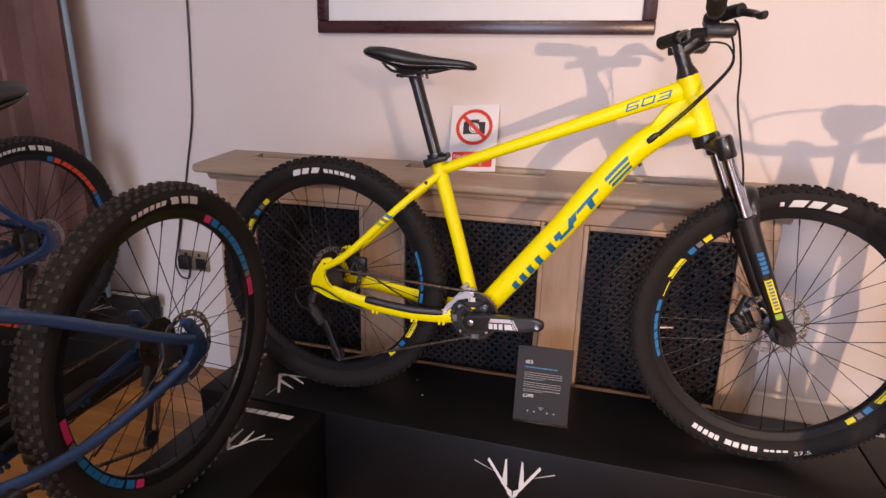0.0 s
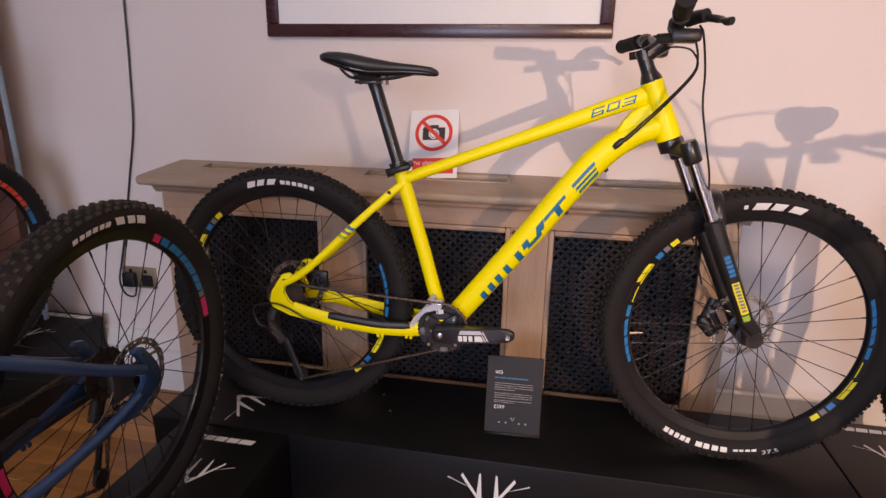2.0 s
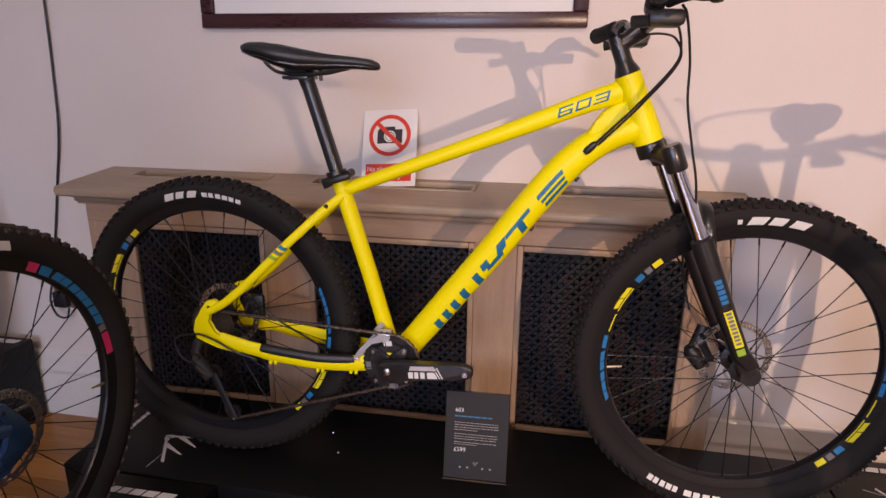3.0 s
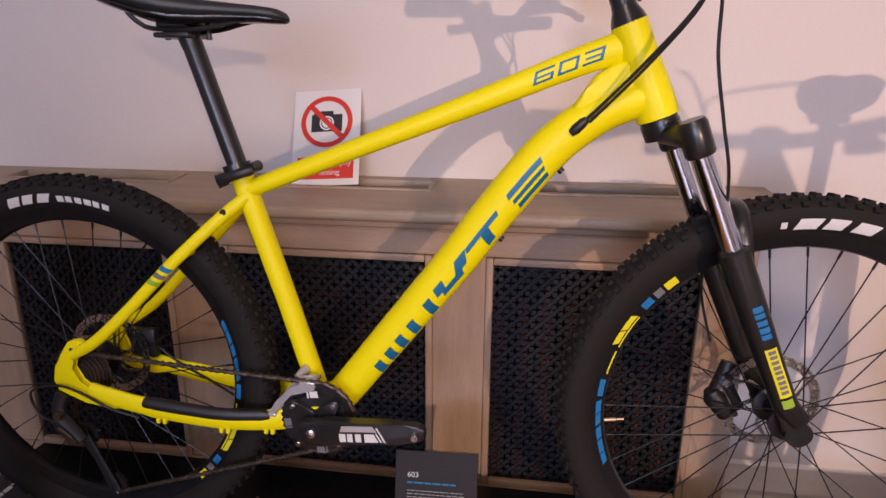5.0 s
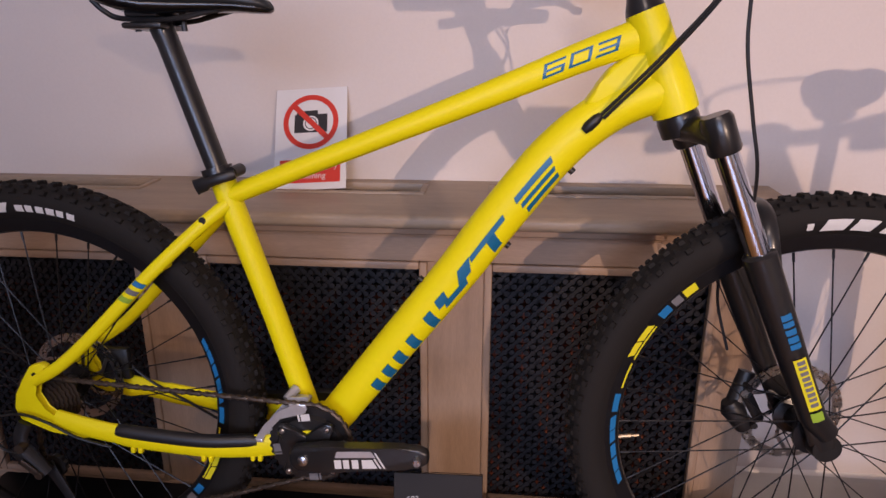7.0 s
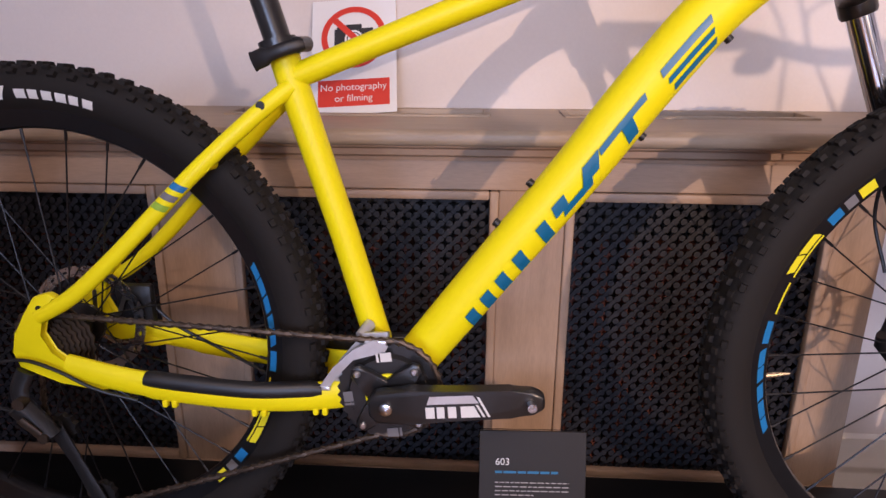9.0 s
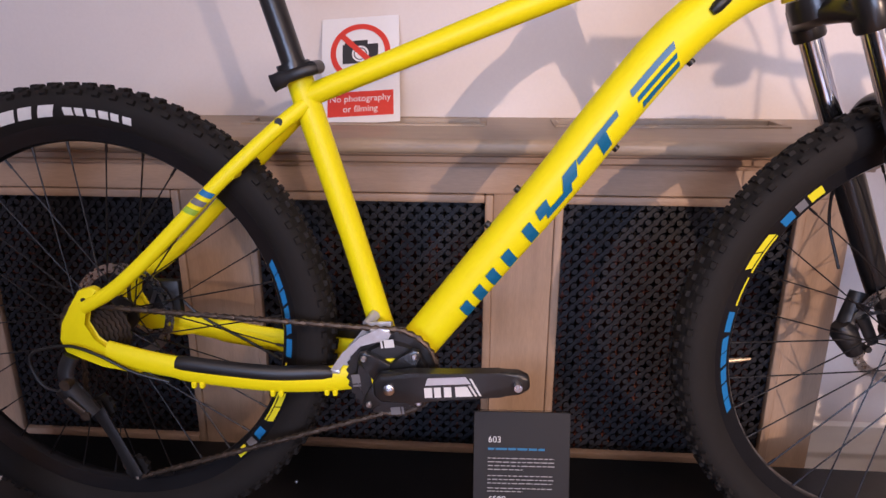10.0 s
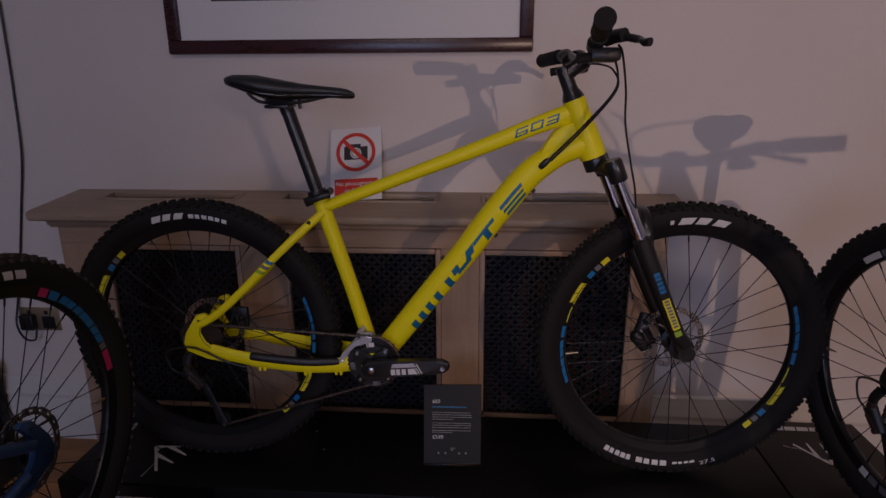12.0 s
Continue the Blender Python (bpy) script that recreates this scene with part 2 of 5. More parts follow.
for x0, x1, z0, z1 in ((ROOM[0] - 0.2, -1.3, 0, HIGH), (1.1, ROOM[1] + 0.2, 0, HIGH), (-1.3, 1.1, 0, 0.7), (-1.3, 1.1, 2.4, HIGH)):
    box(bm, x0, x1, ROOM[2] - 0.2, ROOM[2], z0, z1)
structure("wall_south", bm, WALL, "cream painted wall with a wide window", "wall")
bm = bmesh.new()
box(bm, ROOM[1], ROOM[1] + 0.2, ROOM[2], WALL_Y, 0, HIGH)
structure("wall_east", bm, WALL, "plain cream painted wall", "wall")
bm = bmesh.new()
box(bm, ROOM[0] - 0.2, ROOM[0], ROOM[2], WALL_Y, 0, HIGH)
structure("wall_west", bm, WALL, "plain cream painted wall", "wall")
bm = bmesh.new()
box(bm, ROOM[0] - 0.2, ROOM[1] + 0.2, ROOM[2] - 0.2, WALL_Y + 0.2, HIGH, HIGH + 0.1)
structure("ceiling", bm, CEIL, "plain white painted ceiling", "ceiling")


def skirting(name, x0, x1):
    """A tall moulded skirting board on the wall."""
    prof = [(d, z * 1.28) for d, z in [(0, 0), (0.026, 0), (0.026, 0.118), (0.022, 0.126), (0.022, 0.133), (0.027, 0.140), (0.027, 0.146), (0.019, 0.156), (0.019, 0.163), (0.012, 0.176), (0.010, 0.190), (0, 0.196)]]
    b = bmesh.new()
    a = [b.verts.new((x0, WALL_Y - d, z)) for d, z in prof]
    c = [b.verts.new((x1, WALL_Y - d, z)) for d, z in prof]
    b.faces.new(a)
    b.faces.new(c[::-1])
    for k in range(len(a)):
        b.faces.new((a[k], c[k], c[(k + 1) % len(a)], a[(k + 1) % len(a)]))
    return structure(name, b, GLOSS_WHITE, "white gloss moulded skirting board", "baseboard")


skirting("baseboard", -1.95, -1.006)
skirting("baseboard_2", 0.799, ROOM[1])

# ---- radiator cover ----
FRONT = 2.097
OPEN = [(-0.872, -0.444), (-0.314, 0.157), (0.270, 0.716)]
BEAD = 0.016
OP_Z0, OP_Z1 = 0.268, 0.817
cover = thing("radiator_cover", "limed oak radiator cover with three black lattice grilles", "radiator cover", pose(0, 0, 0))

xs = [-1.006, OPEN[0][0], OPEN[0][1], OPEN[1][0], OPEN[1][1], OPEN[2][0], OPEN[2][1], 0.799]
for a, b in zip(xs[::2], xs[1::2]):
    bm = bmesh.new()
    box(bm, a, b, FRONT, FRONT + 0.022, OP_Z0, OP_Z1 + 0.001, 0.0015, 1)
    part("post", bm, LIMED_V, cover)
bm = bmesh.new()
box(bm, -1.006, 0.799, FRONT, FRONT + 0.022, OP_Z1 + 0.001, 0.874, 0.0015, 1)
part("top_rail", bm, LIMED, cover)
bm = bmesh.new()
box(bm, -1.006, 0.799, FRONT - 0.003, FRONT + 0.022, 0.0, OP_Z0, 0.0015, 1)
part("bottom_rail", bm, LIMED, cover)
for x0 in (-1.006, 0.777):
    bm = bmesh.new()
    box(bm, x0, x0 + 0.022, FRONT + 0.022, WALL_Y - 0.001, 0.0, 0.874, 0.001, 1)
    part("side_panel", bm, LIMED_V, cover)

# stepped moulding under the top
prof = [(FRONT + 0.02, 0.868), (FRONT - 0.006, 0.868), (FRONT - 0.008, 0.874), (FRONT - 0.017, 0.878), (FRONT - 0.019, 0.888), (FRONT - 0.030, 0.892), (FRONT - 0.032, 0.899), (FRONT + 0.02, 0.908)]
bm = bmesh.new()
a = [bm.verts.new((-1.024, y, z)) for y, z in prof]
c = [bm.verts.new((0.817, y, z)) for y, z in prof]
bm.faces.new(a)
bm.faces.new(c[::-1])
for k in range(len(a)):
    bm.faces.new((a[k], c[k], c[(k + 1) % len(a)], a[(k + 1) % len(a)]))
part("moulding", bm, LIMED, cover, sharp=25)

# top board with three slots, built as bars round the openings
TY0, TY1, TZ0, TZ1 = 2.045, WALL_Y - 0.001, 0.918, 0.945
SLOTS = [(-0.930, -0.485), (-0.350, 0.140), (0.272, 0.715)]
SY0, SY1 = 2.190, 2.278


def fall(b):
    """The old top board has sagged towards its front edge."""
    for v in b.verts:
        v.co.z -= (TY1 - v.co.y) * 0.088
    return b


bm = bmesh.new()
outline = [(-1.066, TY0 + 0.01), (-1.054, TY0), (0.802, TY0), (0.868, TY0 + 0.09), (0.868, SY0), (-1.066, SY0)]
a = [bm.verts.new((x, y, TZ0)) for x, y in outline]
b = [bm.verts.new((x, y, TZ1)) for x, y in outline]
bm.faces.new(a[::-1])
bm.faces.new(b)
for k in range(6):
    bm.faces.new((a[k], a[(k + 1) % 6], b[(k + 1) % 6], b[k]))
ed = [e for e in bm.edges if all(v.co.y < SY0 - 0.001 for v in e.verts) and abs(e.verts[0].co.z - e.verts[1].co.z) < 1e-4]
bmesh.ops.bevel(bm, geom=ed, offset=0.010, segments=3, affect="EDGES", profile=0.5)
part("top_board", fall(bm), TOPWOOD, cover)
bm = bmesh.new()
box(bm, -1.066, 0.868, SY1, TY1, TZ0, TZ1)
part("back_board", fall(bm), TOPWOOD, cover)
edges = [-1.066] + [v for s in SLOTS for v in s] + [0.868]
for p, q in zip(edges[::2], edges[1::2]):
    bm = bmesh.new()
    box(bm, p, q, SY0, SY1, TZ0, TZ1)
    part("slot_bridge", fall(bm), TOPWOOD, cover)
for s0, s1 in SLOTS:
    bm = bmesh.new()
    w = 0.012
    box(bm, s0, s1, SY0 - 0.001, SY0 + w, TZ1 - 0.02, TZ1 + 0.004, 0.003, 2)
    box(bm, s0, s1, SY1 - w, SY1 + 0.001, TZ1 - 0.02, TZ1 + 0.004, 0.003, 2)
    box(bm, s0 - 0.001, s0 + w, SY0 + w, SY1 - w, TZ1 - 0.02, TZ1 + 0.004, 0.003, 2)
    box(bm, s1 - w, s1 + 0.001, SY0 + w, SY1 - w, TZ1 - 0.02, TZ1 + 0.004, 0.003, 2)
    part("slot_trim", fall(bm), TOPWOOD, cover)
    bm = bmesh.new()
    for k in range(5):
        y = SY0 + 0.018 + k * 0.0118
        box(bm, s0 + w, s1 - w, y, y + 0.004, TZ1 - 0.022, TZ1 - 0.012)
    part("vent_bars", fall(bm), GRILLE, cover, "black vent bars in the slot")

# beaded trim round each opening, lattice grille, near-black sheet for the shade behind
for o0, o1 in OPEN:
    for nm, q in (("bead", (o0, o0 + BEAD, OP_Z0, OP_Z1)), ("bead", (o1 - BEAD, o1, OP_Z0, OP_Z1)), ("bead", (o0 + BEAD, o1 - BEAD, OP_Z1 - BEAD, OP_Z1)), ("bead", (o0 + BEAD, o1 - BEAD, OP_Z0, OP_Z0 + BEAD))):
        bm = bmesh.new()
        box(bm, q[0], q[1], FRONT - 0.005, FRONT + 0.012, q[2], q[3], 0.004, 2)
        part(nm, bm, LIMED_V if q[1] - q[0] < 0.02 else LIMED, cover)
    bm = bmesh.new()
    gx0, gx1, gz0, gz1 = o0 + 0.010, o1 - 0.010, OP_Z0 + 0.010, OP_Z1 - 0.010
    pitch, half = 0.0284, 0.0034

    def strip(c, s, y):
        # one diagonal bar of the lattice, clipped to the opening
        pts = []
        for sgn in (-half * 1.414, half * 1.414):
            line = []
            for x in (gx0, gx1):
                line.append((x, s * (x - gx0) + c + sgn))
            (xa, za), (xb, zb) = line
            t0, t1 = 0.0, 1.0
            dz = zb - za
            for zlim, low in ((gz0, True), (gz1, False)):
                t = (zlim - za) / dz
                if (dz > 0) == low:
                    t0 = max(t0, t)
                else:
                    t1 = min(t1, t)
            if t1 - t0 < 0.005:
                return
            pts.append([(xa + (xb - xa) * t, za + dz * t) for t in (t0, t1)])
        quad = [pts[0][0], pts[0][1], pts[1][1], pts[1][0]]
        prism(bm, quad, y, y + 0.003)

    c = gz0 - (gx1 - gx0)
    while c < gz1 + (gx1 - gx0):
        strip(c, 1.0, FRONT + 0.010)
        strip(c, -1.0, FRONT + 0.0125)
        c += pitch
    # little round bosses midway between the crossings make each hole a cross
    step = pitch / 2
    base = gz0 - (gx1 - gx0)
    nx, nz = int((gx1 - gx0) / step), int((gz1 - base) / step)
    for i in range(nx):
        for j in range(nz):
            cx, cz = gx0 + (i + 0.5) * step, base + (j + 0.5) * step
            if cz > gz0 + 0.004 and cz < gz1 - 0.004 and cx < gx1 - 0.004:
                prism(bm, [(cx + 0.0058 * math.cos(math.pi * q / 4 + 0.39), cz + 0.0058 * math.sin(math.pi * q / 4 + 0.39)) for q in range(8)], FRONT + 0.0085, FRONT + 0.0125)
    part("grille", bm, GRILLE, cover, "black pierced lattice grille", sharp=20)
    # near-black sheet added to stand for the shade inside the cover
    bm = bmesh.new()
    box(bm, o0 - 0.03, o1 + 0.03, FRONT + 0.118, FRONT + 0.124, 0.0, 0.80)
    part("shade_sheet", bm, COVER_SHADE, cover)

rad = thing("radiator", "old rusty radiator seen dimly behind the grilles", "radiator", pose(0, 0, 0))
for i in range(30):
    bm = bmesh.new()
    x = -0.86 + i * 0.052
    box(bm, x, x + 0.030, FRONT + 0.034, FRONT + 0.105, 0.10, 0.72, 0.012, 2)
    part("column", bm, RUST, rad)

# ---- plinths ----


def antler_tines(s):
    """The tapered tines of a stag's-antler mark, as four-cornered patches."""
    out = []
    for m in (-1, 1):
        for q in (((0.02, -0.52), (0.16, -0.44), (0.66, 0.32), (0.62, 0.40)),
                  ((0.14, -0.30), (0.28, -0.30), (0.22, 0.42), (0.18, 0.46)),
                  ((0.32, -0.02), (0.48, 0.04), (1.00, 0.24), (0.97, 0.26)),
                  ((0.0, -0.66), (0.12, -0.54), (0.18, -0.34), (0.02, -0.42))):
            out.append(tuple((m * u * s, v * s) for u, v in q))
    return out


def wordmark(bm, place, w, h):
    """Five slanted plain blocks standing for a maker's mark."""
    u = -w / 2
    for f in (0.24, 0.19, 0.18, 0.15, 0.14):
        sheet(bm, [slanted(u, u + f * w, -h / 2, h / 2, h * 0.3)], place, 1, 1)
        u += (f + 0.025) * w
    return bm


def plinth(m, length, width, high, label, marks):
    """A black display box; marks: word across one end and antlers on top or front."""
    ob = thing("plinth", label, "plinth", m, group="display plinths")
    b = bmesh.new()
    box(b, 0, length, 0, width, 0, high, 0.004, 2)
    part("box", b, PLINTH, ob)
    for kind, cx, cy, size, turn in marks:
        ct, st = math.cos(radians(turn)), math.sin(radians(turn))
        if kind == "front":
            put = lambda u, v: (cx + u, -0.0008, cy + v)
        else:
            put = lambda u, v: (cx + u * ct - v * st, cy + u * st + v * ct, high + 0.0008)
        if kind == "word":
            b = wordmark(bmesh.new(), put, size, size * 0.12)
            part("word_mark", b, PRINT, ob, "white printed mark")
            continue
        for k, tine in enumerate(antler_tines(size)):
            lift = lambda u, v, h=0.0002 * (k % 4): tuple(Vector(put(u, v)) + (Vector((0, -h, 0)) if kind == "front" else Vector((0, 0, h))))
            b = sheet(bmesh.new(), [tine], lift, 3, 1)
            part("antler_tine", b, PRINT, ob, "white printed antler tine")
    return ob


P_TOP = 0.310
main_plinth = plinth(pose(-0.800, 1.665, 0), 1.838, 0.372, P_TOP, "long low black display plinth with white antler marks", [
    ("front", 0.962, 0.222, 0.108, 0), ("antler", 0.235, 0.125, 0.100, -118), ("word", 0.060, 0.215, 0.10, 90)])
for k, (sx, sy) in enumerate(((-0.193, 1.924), (-0.149, 1.840))):
    bm = bmesh.new()
    lathe(bm, [(0.0, 0.0), (0.0035, 0.0), (0.003, 0.0012), (0.0, 0.0015)], 12)
    bmesh.ops.rotate(bm, cent=(0, 0, 0), matrix=Matrix.Rotation(radians(90), 3, "X"), verts=bm.verts[:])
    s = part("screw", bm, STEEL, main_plinth, "bright steel screw head")
    s.location = (sx + 0.800, sy - 1.665, P_TOP)
plinth(pose(-0.385, 0.12, 0, 0, 0, 90), 1.540, 0.318, P_TOP, "long low black display plinth under the navy bicycle", [
    ("word", 1.485, 0.15, 0.165, 90), ("antler", 1.360, 0.15, 0.085, -90)])
plinth(pose(-1.466, 0.70, 0, 0, 0, 90), 1.570, 0.320, P_TOP, "low black display plinth beside the curtain", [
    ("word", 1.535, 0.14, 0.235, 90), ("antler", 1.370, 0.15, 0.100, -90)])
plinth(pose(1.370, 0.55, 0, 0, 0, 90), 1.520, 0.328, P_TOP, "low black display plinth abutting the long one", [
    ("word", 1.480, 0.180, 0.165, 90), ("antler", 1.370, 0.165, 0.090, -90)])

# ---- picture on the wall ----
pic = thing("picture_frame", "mahogany framed picture with a wide white mount", "picture", pose(0, 0, 0))
PX0, PX1, PZ0, PZ1, FW = -0.688, 0.415, 1.368, 2.12, 0.040
for x0, x1, z0, z1 in ((PX0, PX1, PZ0, PZ0 + FW), (PX0, PX1, PZ1 - FW, PZ1), (PX0, PX0 + FW, PZ0 + FW, PZ1 - FW), (PX1 - FW, PX1, PZ0 + FW, PZ1 - FW)):
    bm = bmesh.new()
    box(bm, x0, x1, WALL_Y - 0.026, WALL_Y - 0.001, z0, z1, 0.004, 2)
    part("moulding", bm, MAHOGANY, pic)
bm = bmesh.new()
box(bm, PX0 + FW - 0.002, PX1 - FW + 0.002, WALL_Y - 0.014, WALL_Y - 0.003, PZ0 + FW - 0.002, PZ1 - FW + 0.002)
part("mount", bm, MOUNT, pic, "white card mount")
bm = bmesh.new()
box(bm, PX0 + 0.145, PX1 - 0.326, WALL_Y - 0.0155, WALL_Y - 0.013, PZ0 + 0.150, PZ1 - 0.125)
part("print", bm, ARTWORK, pic, "dark printed image")

# ---- no-photography notice leaning on the wall ----
sign = thing("notice", "white notice with a red no-camera symbol, leaning on the wall", "sign", Matrix.LocRotScale((-0.111, 2.208, 0.9370), Euler((radians(-25), radians(-3.5), 0)), Vector((1.088, 1.088, 1.088))))
SW, SH = 0.148, 0.212
bm = bmesh.new()
box(bm, -SW / 2, SW / 2, 0, 0.002, 0, SH, 0.0006, 1)
part("card", bm, SIGNW, sign)
on = lambda lift: (lambda u, v: (u, -lift, v))
bm = bmesh.new()
n = 64
cz = 0.140
for r0, r1 in ((0.0465, 0.057),):
    for k in range(n):
        a0, a1 = 2 * math.pi * k / n, 2 * math.pi * (k + 1) / n
        vs = [bm.verts.new((r * math.cos(a), -0.0012, cz + r * math.sin(a))) for r, a in ((r0, a0), (r1, a0), (r1, a1), (r0, a1))]
        bm.faces.new(vs)
d, w = 0.048 * 0.7071, 0.0055 * 0.7071
vs = [bm.verts.new((x, -0.0014, cz + z)) for x, z in ((-d - w, d - w), (-d + w, d + w), (d + w, -d + w), (d - w, -d - w))]
bm.faces.new(vs)
part("prohibition_ring", bm, SIGNR, sign, "red ring with a diagonal bar")
bm = bmesh.new()
for x0, x1, z0, z1 in ((-0.034, 0.034, -0.022, 0.016), (-0.014, 0.014, 0.016, 0.024), (-0.030, -0.020, 0.016, 0.020)):
    vs = [bm.verts.new((x, -0.0006, cz + z)) for x, z in ((x0, z0), (x1, z0), (x1, z1), (x0, z1))]
    bm.faces.new(vs)
part("camera_symbol", bm, SIGNB, sign, "black camera symbol")
bm = bmesh.new()
for r0, r1 in ((0.0, 0.0105), (0.0125, 0.016)):
    for k in range(32):
        a0, a1 = 2 * math.pi * k / 32, 2 * math.pi * (k + 1) / 32
        vs = [bm.verts.new((r * math.cos(a), -0.0009, cz - 0.003 + r * math.sin(a))) for r, a in (((r0, a0), (r1, a0), (r1, a1), (r0, a1)) if r0 else ((0, a0), (r1, a0), (r1, a1)))]
        bm.faces.new(vs)
part("lens_symbol", bm, SIGNW, sign)
bm = bmesh.new()
vs = [bm.verts.new((x, -0.0006, z)) for x, z in ((-0.062, 0.014), (0.062, 0.014), (0.062, 0.062), (-0.062, 0.062))]
bm.faces.new(vs)
part("red_panel", bm, SIGNR, sign)
bm = bmesh.new()
for body, z in (("No photography", 0.0425), ("or filming", 0.0225)):
    vs, fs = text_shape(body, 0.0175)
    mid = (min(v[0] for v in vs) + max(v[0] for v in vs)) / 2
    add_shape(bm, vs, fs, lambda u, v: ((u - mid) * 0.98, -0.0012, z + v))
part("lettering", bm, SIGNW, sign, "white lettering")

# ---- price card on the plinth ----
card = thing("price_card", "charcoal price card in a clear acrylic stand", "sign", Matrix.LocRotScale((0.208, 1.795, P_TOP), Euler((radians(-13.0), 0, radians(2.0))), None))
CW, CH = 0.151, 0.215
bm = bmesh.new()
box(bm, -CW / 2, CW / 2, 0, 0.003, 0.004, CH, 0.0008, 1)
part("card", bm, CARD, card)
clear = bpy.data.materials.new("clear_acrylic")
clear.use_nodes = True
cb = clear.node_tree.nodes["Principled BSDF"]
cb.inputs["Transmission Weight"].default_value, cb.inputs["Roughness"].default_value, cb.inputs["IOR"].default_value = 1.0, 0.04, 1.49
bm = bmesh.new()
box(bm, -CW / 2 - 0.0005, CW / 2 + 0.0005, 0.0035, 0.0050, 0.0, CH + 0.0015, 0.0005, 1)
box(bm, -CW / 2 - 0.002, CW / 2 + 0.002, -0.004, 0.0035, 0.0, 0.0025, 0.0005, 1)
ob = part("acrylic_stand", bm, clear, card, "clear acrylic stand")
bm = bmesh.new()
prism(bm, [(-0.03, 0.0), (0.03, 0.0), (0.02, 0.10), (-0.02, 0.10)], 0, 0.002)
bmesh.ops.rotate(bm, cent=(0, 0, 0.10), matrix=Matrix.Rotation(radians(38), 3, "X"), verts=bm.verts[:])
bmesh.ops.translate(bm, vec=(0, 0.006, 0.018), verts=bm.verts[:])
part("acrylic_prop", bm, clear, card)
bm = bmesh.new()
vs, fs = text_shape("603", 0.0140)
add_shape(bm, vs, fs, lambda u, v: (-0.053 + u, -0.0006, 0.166 + v))
part("model_lettering", bm, PRINT, card, "white model number")
bm = bmesh.new()
vs, fs = text_shape("£599", 0.0145)
add_shape(bm, vs, fs, lambda u, v: (-0.053 + u, -0.0006, 0.070 + v))
part("price_lettering", bm, PRINT, card, "white price")
bm = bmesh.new()
rr = random.Random(4)
for k, z in enumerate((0.140, 0.134, 0.128, 0.122, 0.112, 0.106, 0.100, 0.092, 0.087)):
    end = 0.052 - (0.05 if k in (3, 8) else 0.004 * rr.random())
    x = -0.053
    while x < end:
        w = 0.004 + 0.007 * rr.random()
        sheet(bm, [slanted(x, min(x + w, end), z, z + 0.0015)], on(0.0006), 1, 1)
        x += w + 0.0018
sheet(bm, antler_tines(0.010), lambda u, v: (u, -0.0006, 0.044 + v), 1, 1)
for u in (-0.036, -0.018, 0.018, 0.036):
    sheet(bm, [slanted(u - 0.002, u + 0.002, 0.030, 0.034)], on(0.0006), 1, 1)
tagged(part("small_print", bm, D_PALE, card, "lines of unreadable pale print"), kind="stuff")
bm = bmesh.new()
x = -0.053
for w in (0.010, 0.018, 0.012, 0.016, 0.013, 0.010):
    sheet(bm, [slanted(x, x + w, 0.154, 0.1575)], on(0.0006), 1, 1)
    x += w + 0.002
part("blue_line", bm, D_BLUE, card, "blue line of print")

# ---- socket, cable and curtain ----
socket = thing("wall_socket", "brass double wall socket with a black plug", "socket", pose(-1.300, WALL_Y, 0.473))
bm = bmesh.new()
box(bm, -0.073, 0.073, -0.009, -0.0005, -0.043, 0.043, 0.004, 2)
part("plate", bm, SOCKET, socket)
bm = bmesh.new()
box(bm, -0.060, -0.008, -0.034, -0.009, -0.036, 0.022, 0.006, 2)
part("plug", bm, BLACKP, socket, "black plug")
bm = bmesh.new()
box(bm, 0.010, 0.058, -0.0105, -0.009, -0.034, 0.012, 0.001, 1)
part("outlet", bm, BLACKP, socket)
for u in (-0.034, 0.030):
    bm = bmesh.new()
    box(bm, u - 0.007, u + 0.007, -0.013, -0.009, 0.020, 0.034, 0.002, 1)
    part("switch", bm, BLACKP, socket)
bm = bmesh.new()
sweep(bm, spline([(-1.205, 2.303, 2.3), (-1.216, 2.302, 1.62), (-1.221, 2.301, 1.403), (-1.231, 2.304, 1.243), (-1.243, 2.300, 1.055), (-1.285, 2.304, 0.878), (-1.333, 2.302, 0.668), (-1.365, 2.299, 0.54), (-1.375, 2.285, 0.46), (-1.345, 2.272, 0.412), (-1.310, 2.276, 0.405), (-1.300, 2.280, 0.440)], 8), 0.0036, 8)
tagged(part("power_cable", bm, BLACKP), "black power cable hanging down the wall to a socket", "cable")

curtain = thing("curtain", "brown full-length curtain with a pale blue edge", "curtain", pose(0, 0, 0))
bm = bmesh.new()
cols = []
for k in range(121):
    x = -3.20 + k * (1.535 / 120)
    ph = k * 0.42
    y = 2.150 + 0.035 * math.sin(ph) + 0.014 * math.sin(2.3 * ph + 1)
    cols.append([bm.verts.new((x + (0.015 * math.sin(k)) * (1 - z / 2.4), y + 0.012 * math.sin(ph * 0.5 + z), z)) for z in (0.02, 0.5, 1.0, 1.5, 2.0, 2.42)])
for a, b in zip(cols, cols[1:]):
    for j in range(5):
        bm.faces.new((a[j], b[j], b[j + 1], a[j + 1]))
bmesh.ops.solidify(bm, geom=bm.faces[:], thickness=0.004)
part("drape", bm, CURTAIN, curtain)
bm = bmesh.new()
# narrow pale blue strip down the curtain's right-hand edge
sweep(bm, [(-1.655 + 0.012 * math.sin(z * 3), 2.19, z) for z in (0.02, 0.5, 1.0, 1.5, 2.0, 2.42)], (0.012, 0.006), 10, up=(0, 1, 0))
part("edge_strip", bm, EDGE_BLUE, curtain, "pale blue strip along the edge")
bm = bmesh.new()
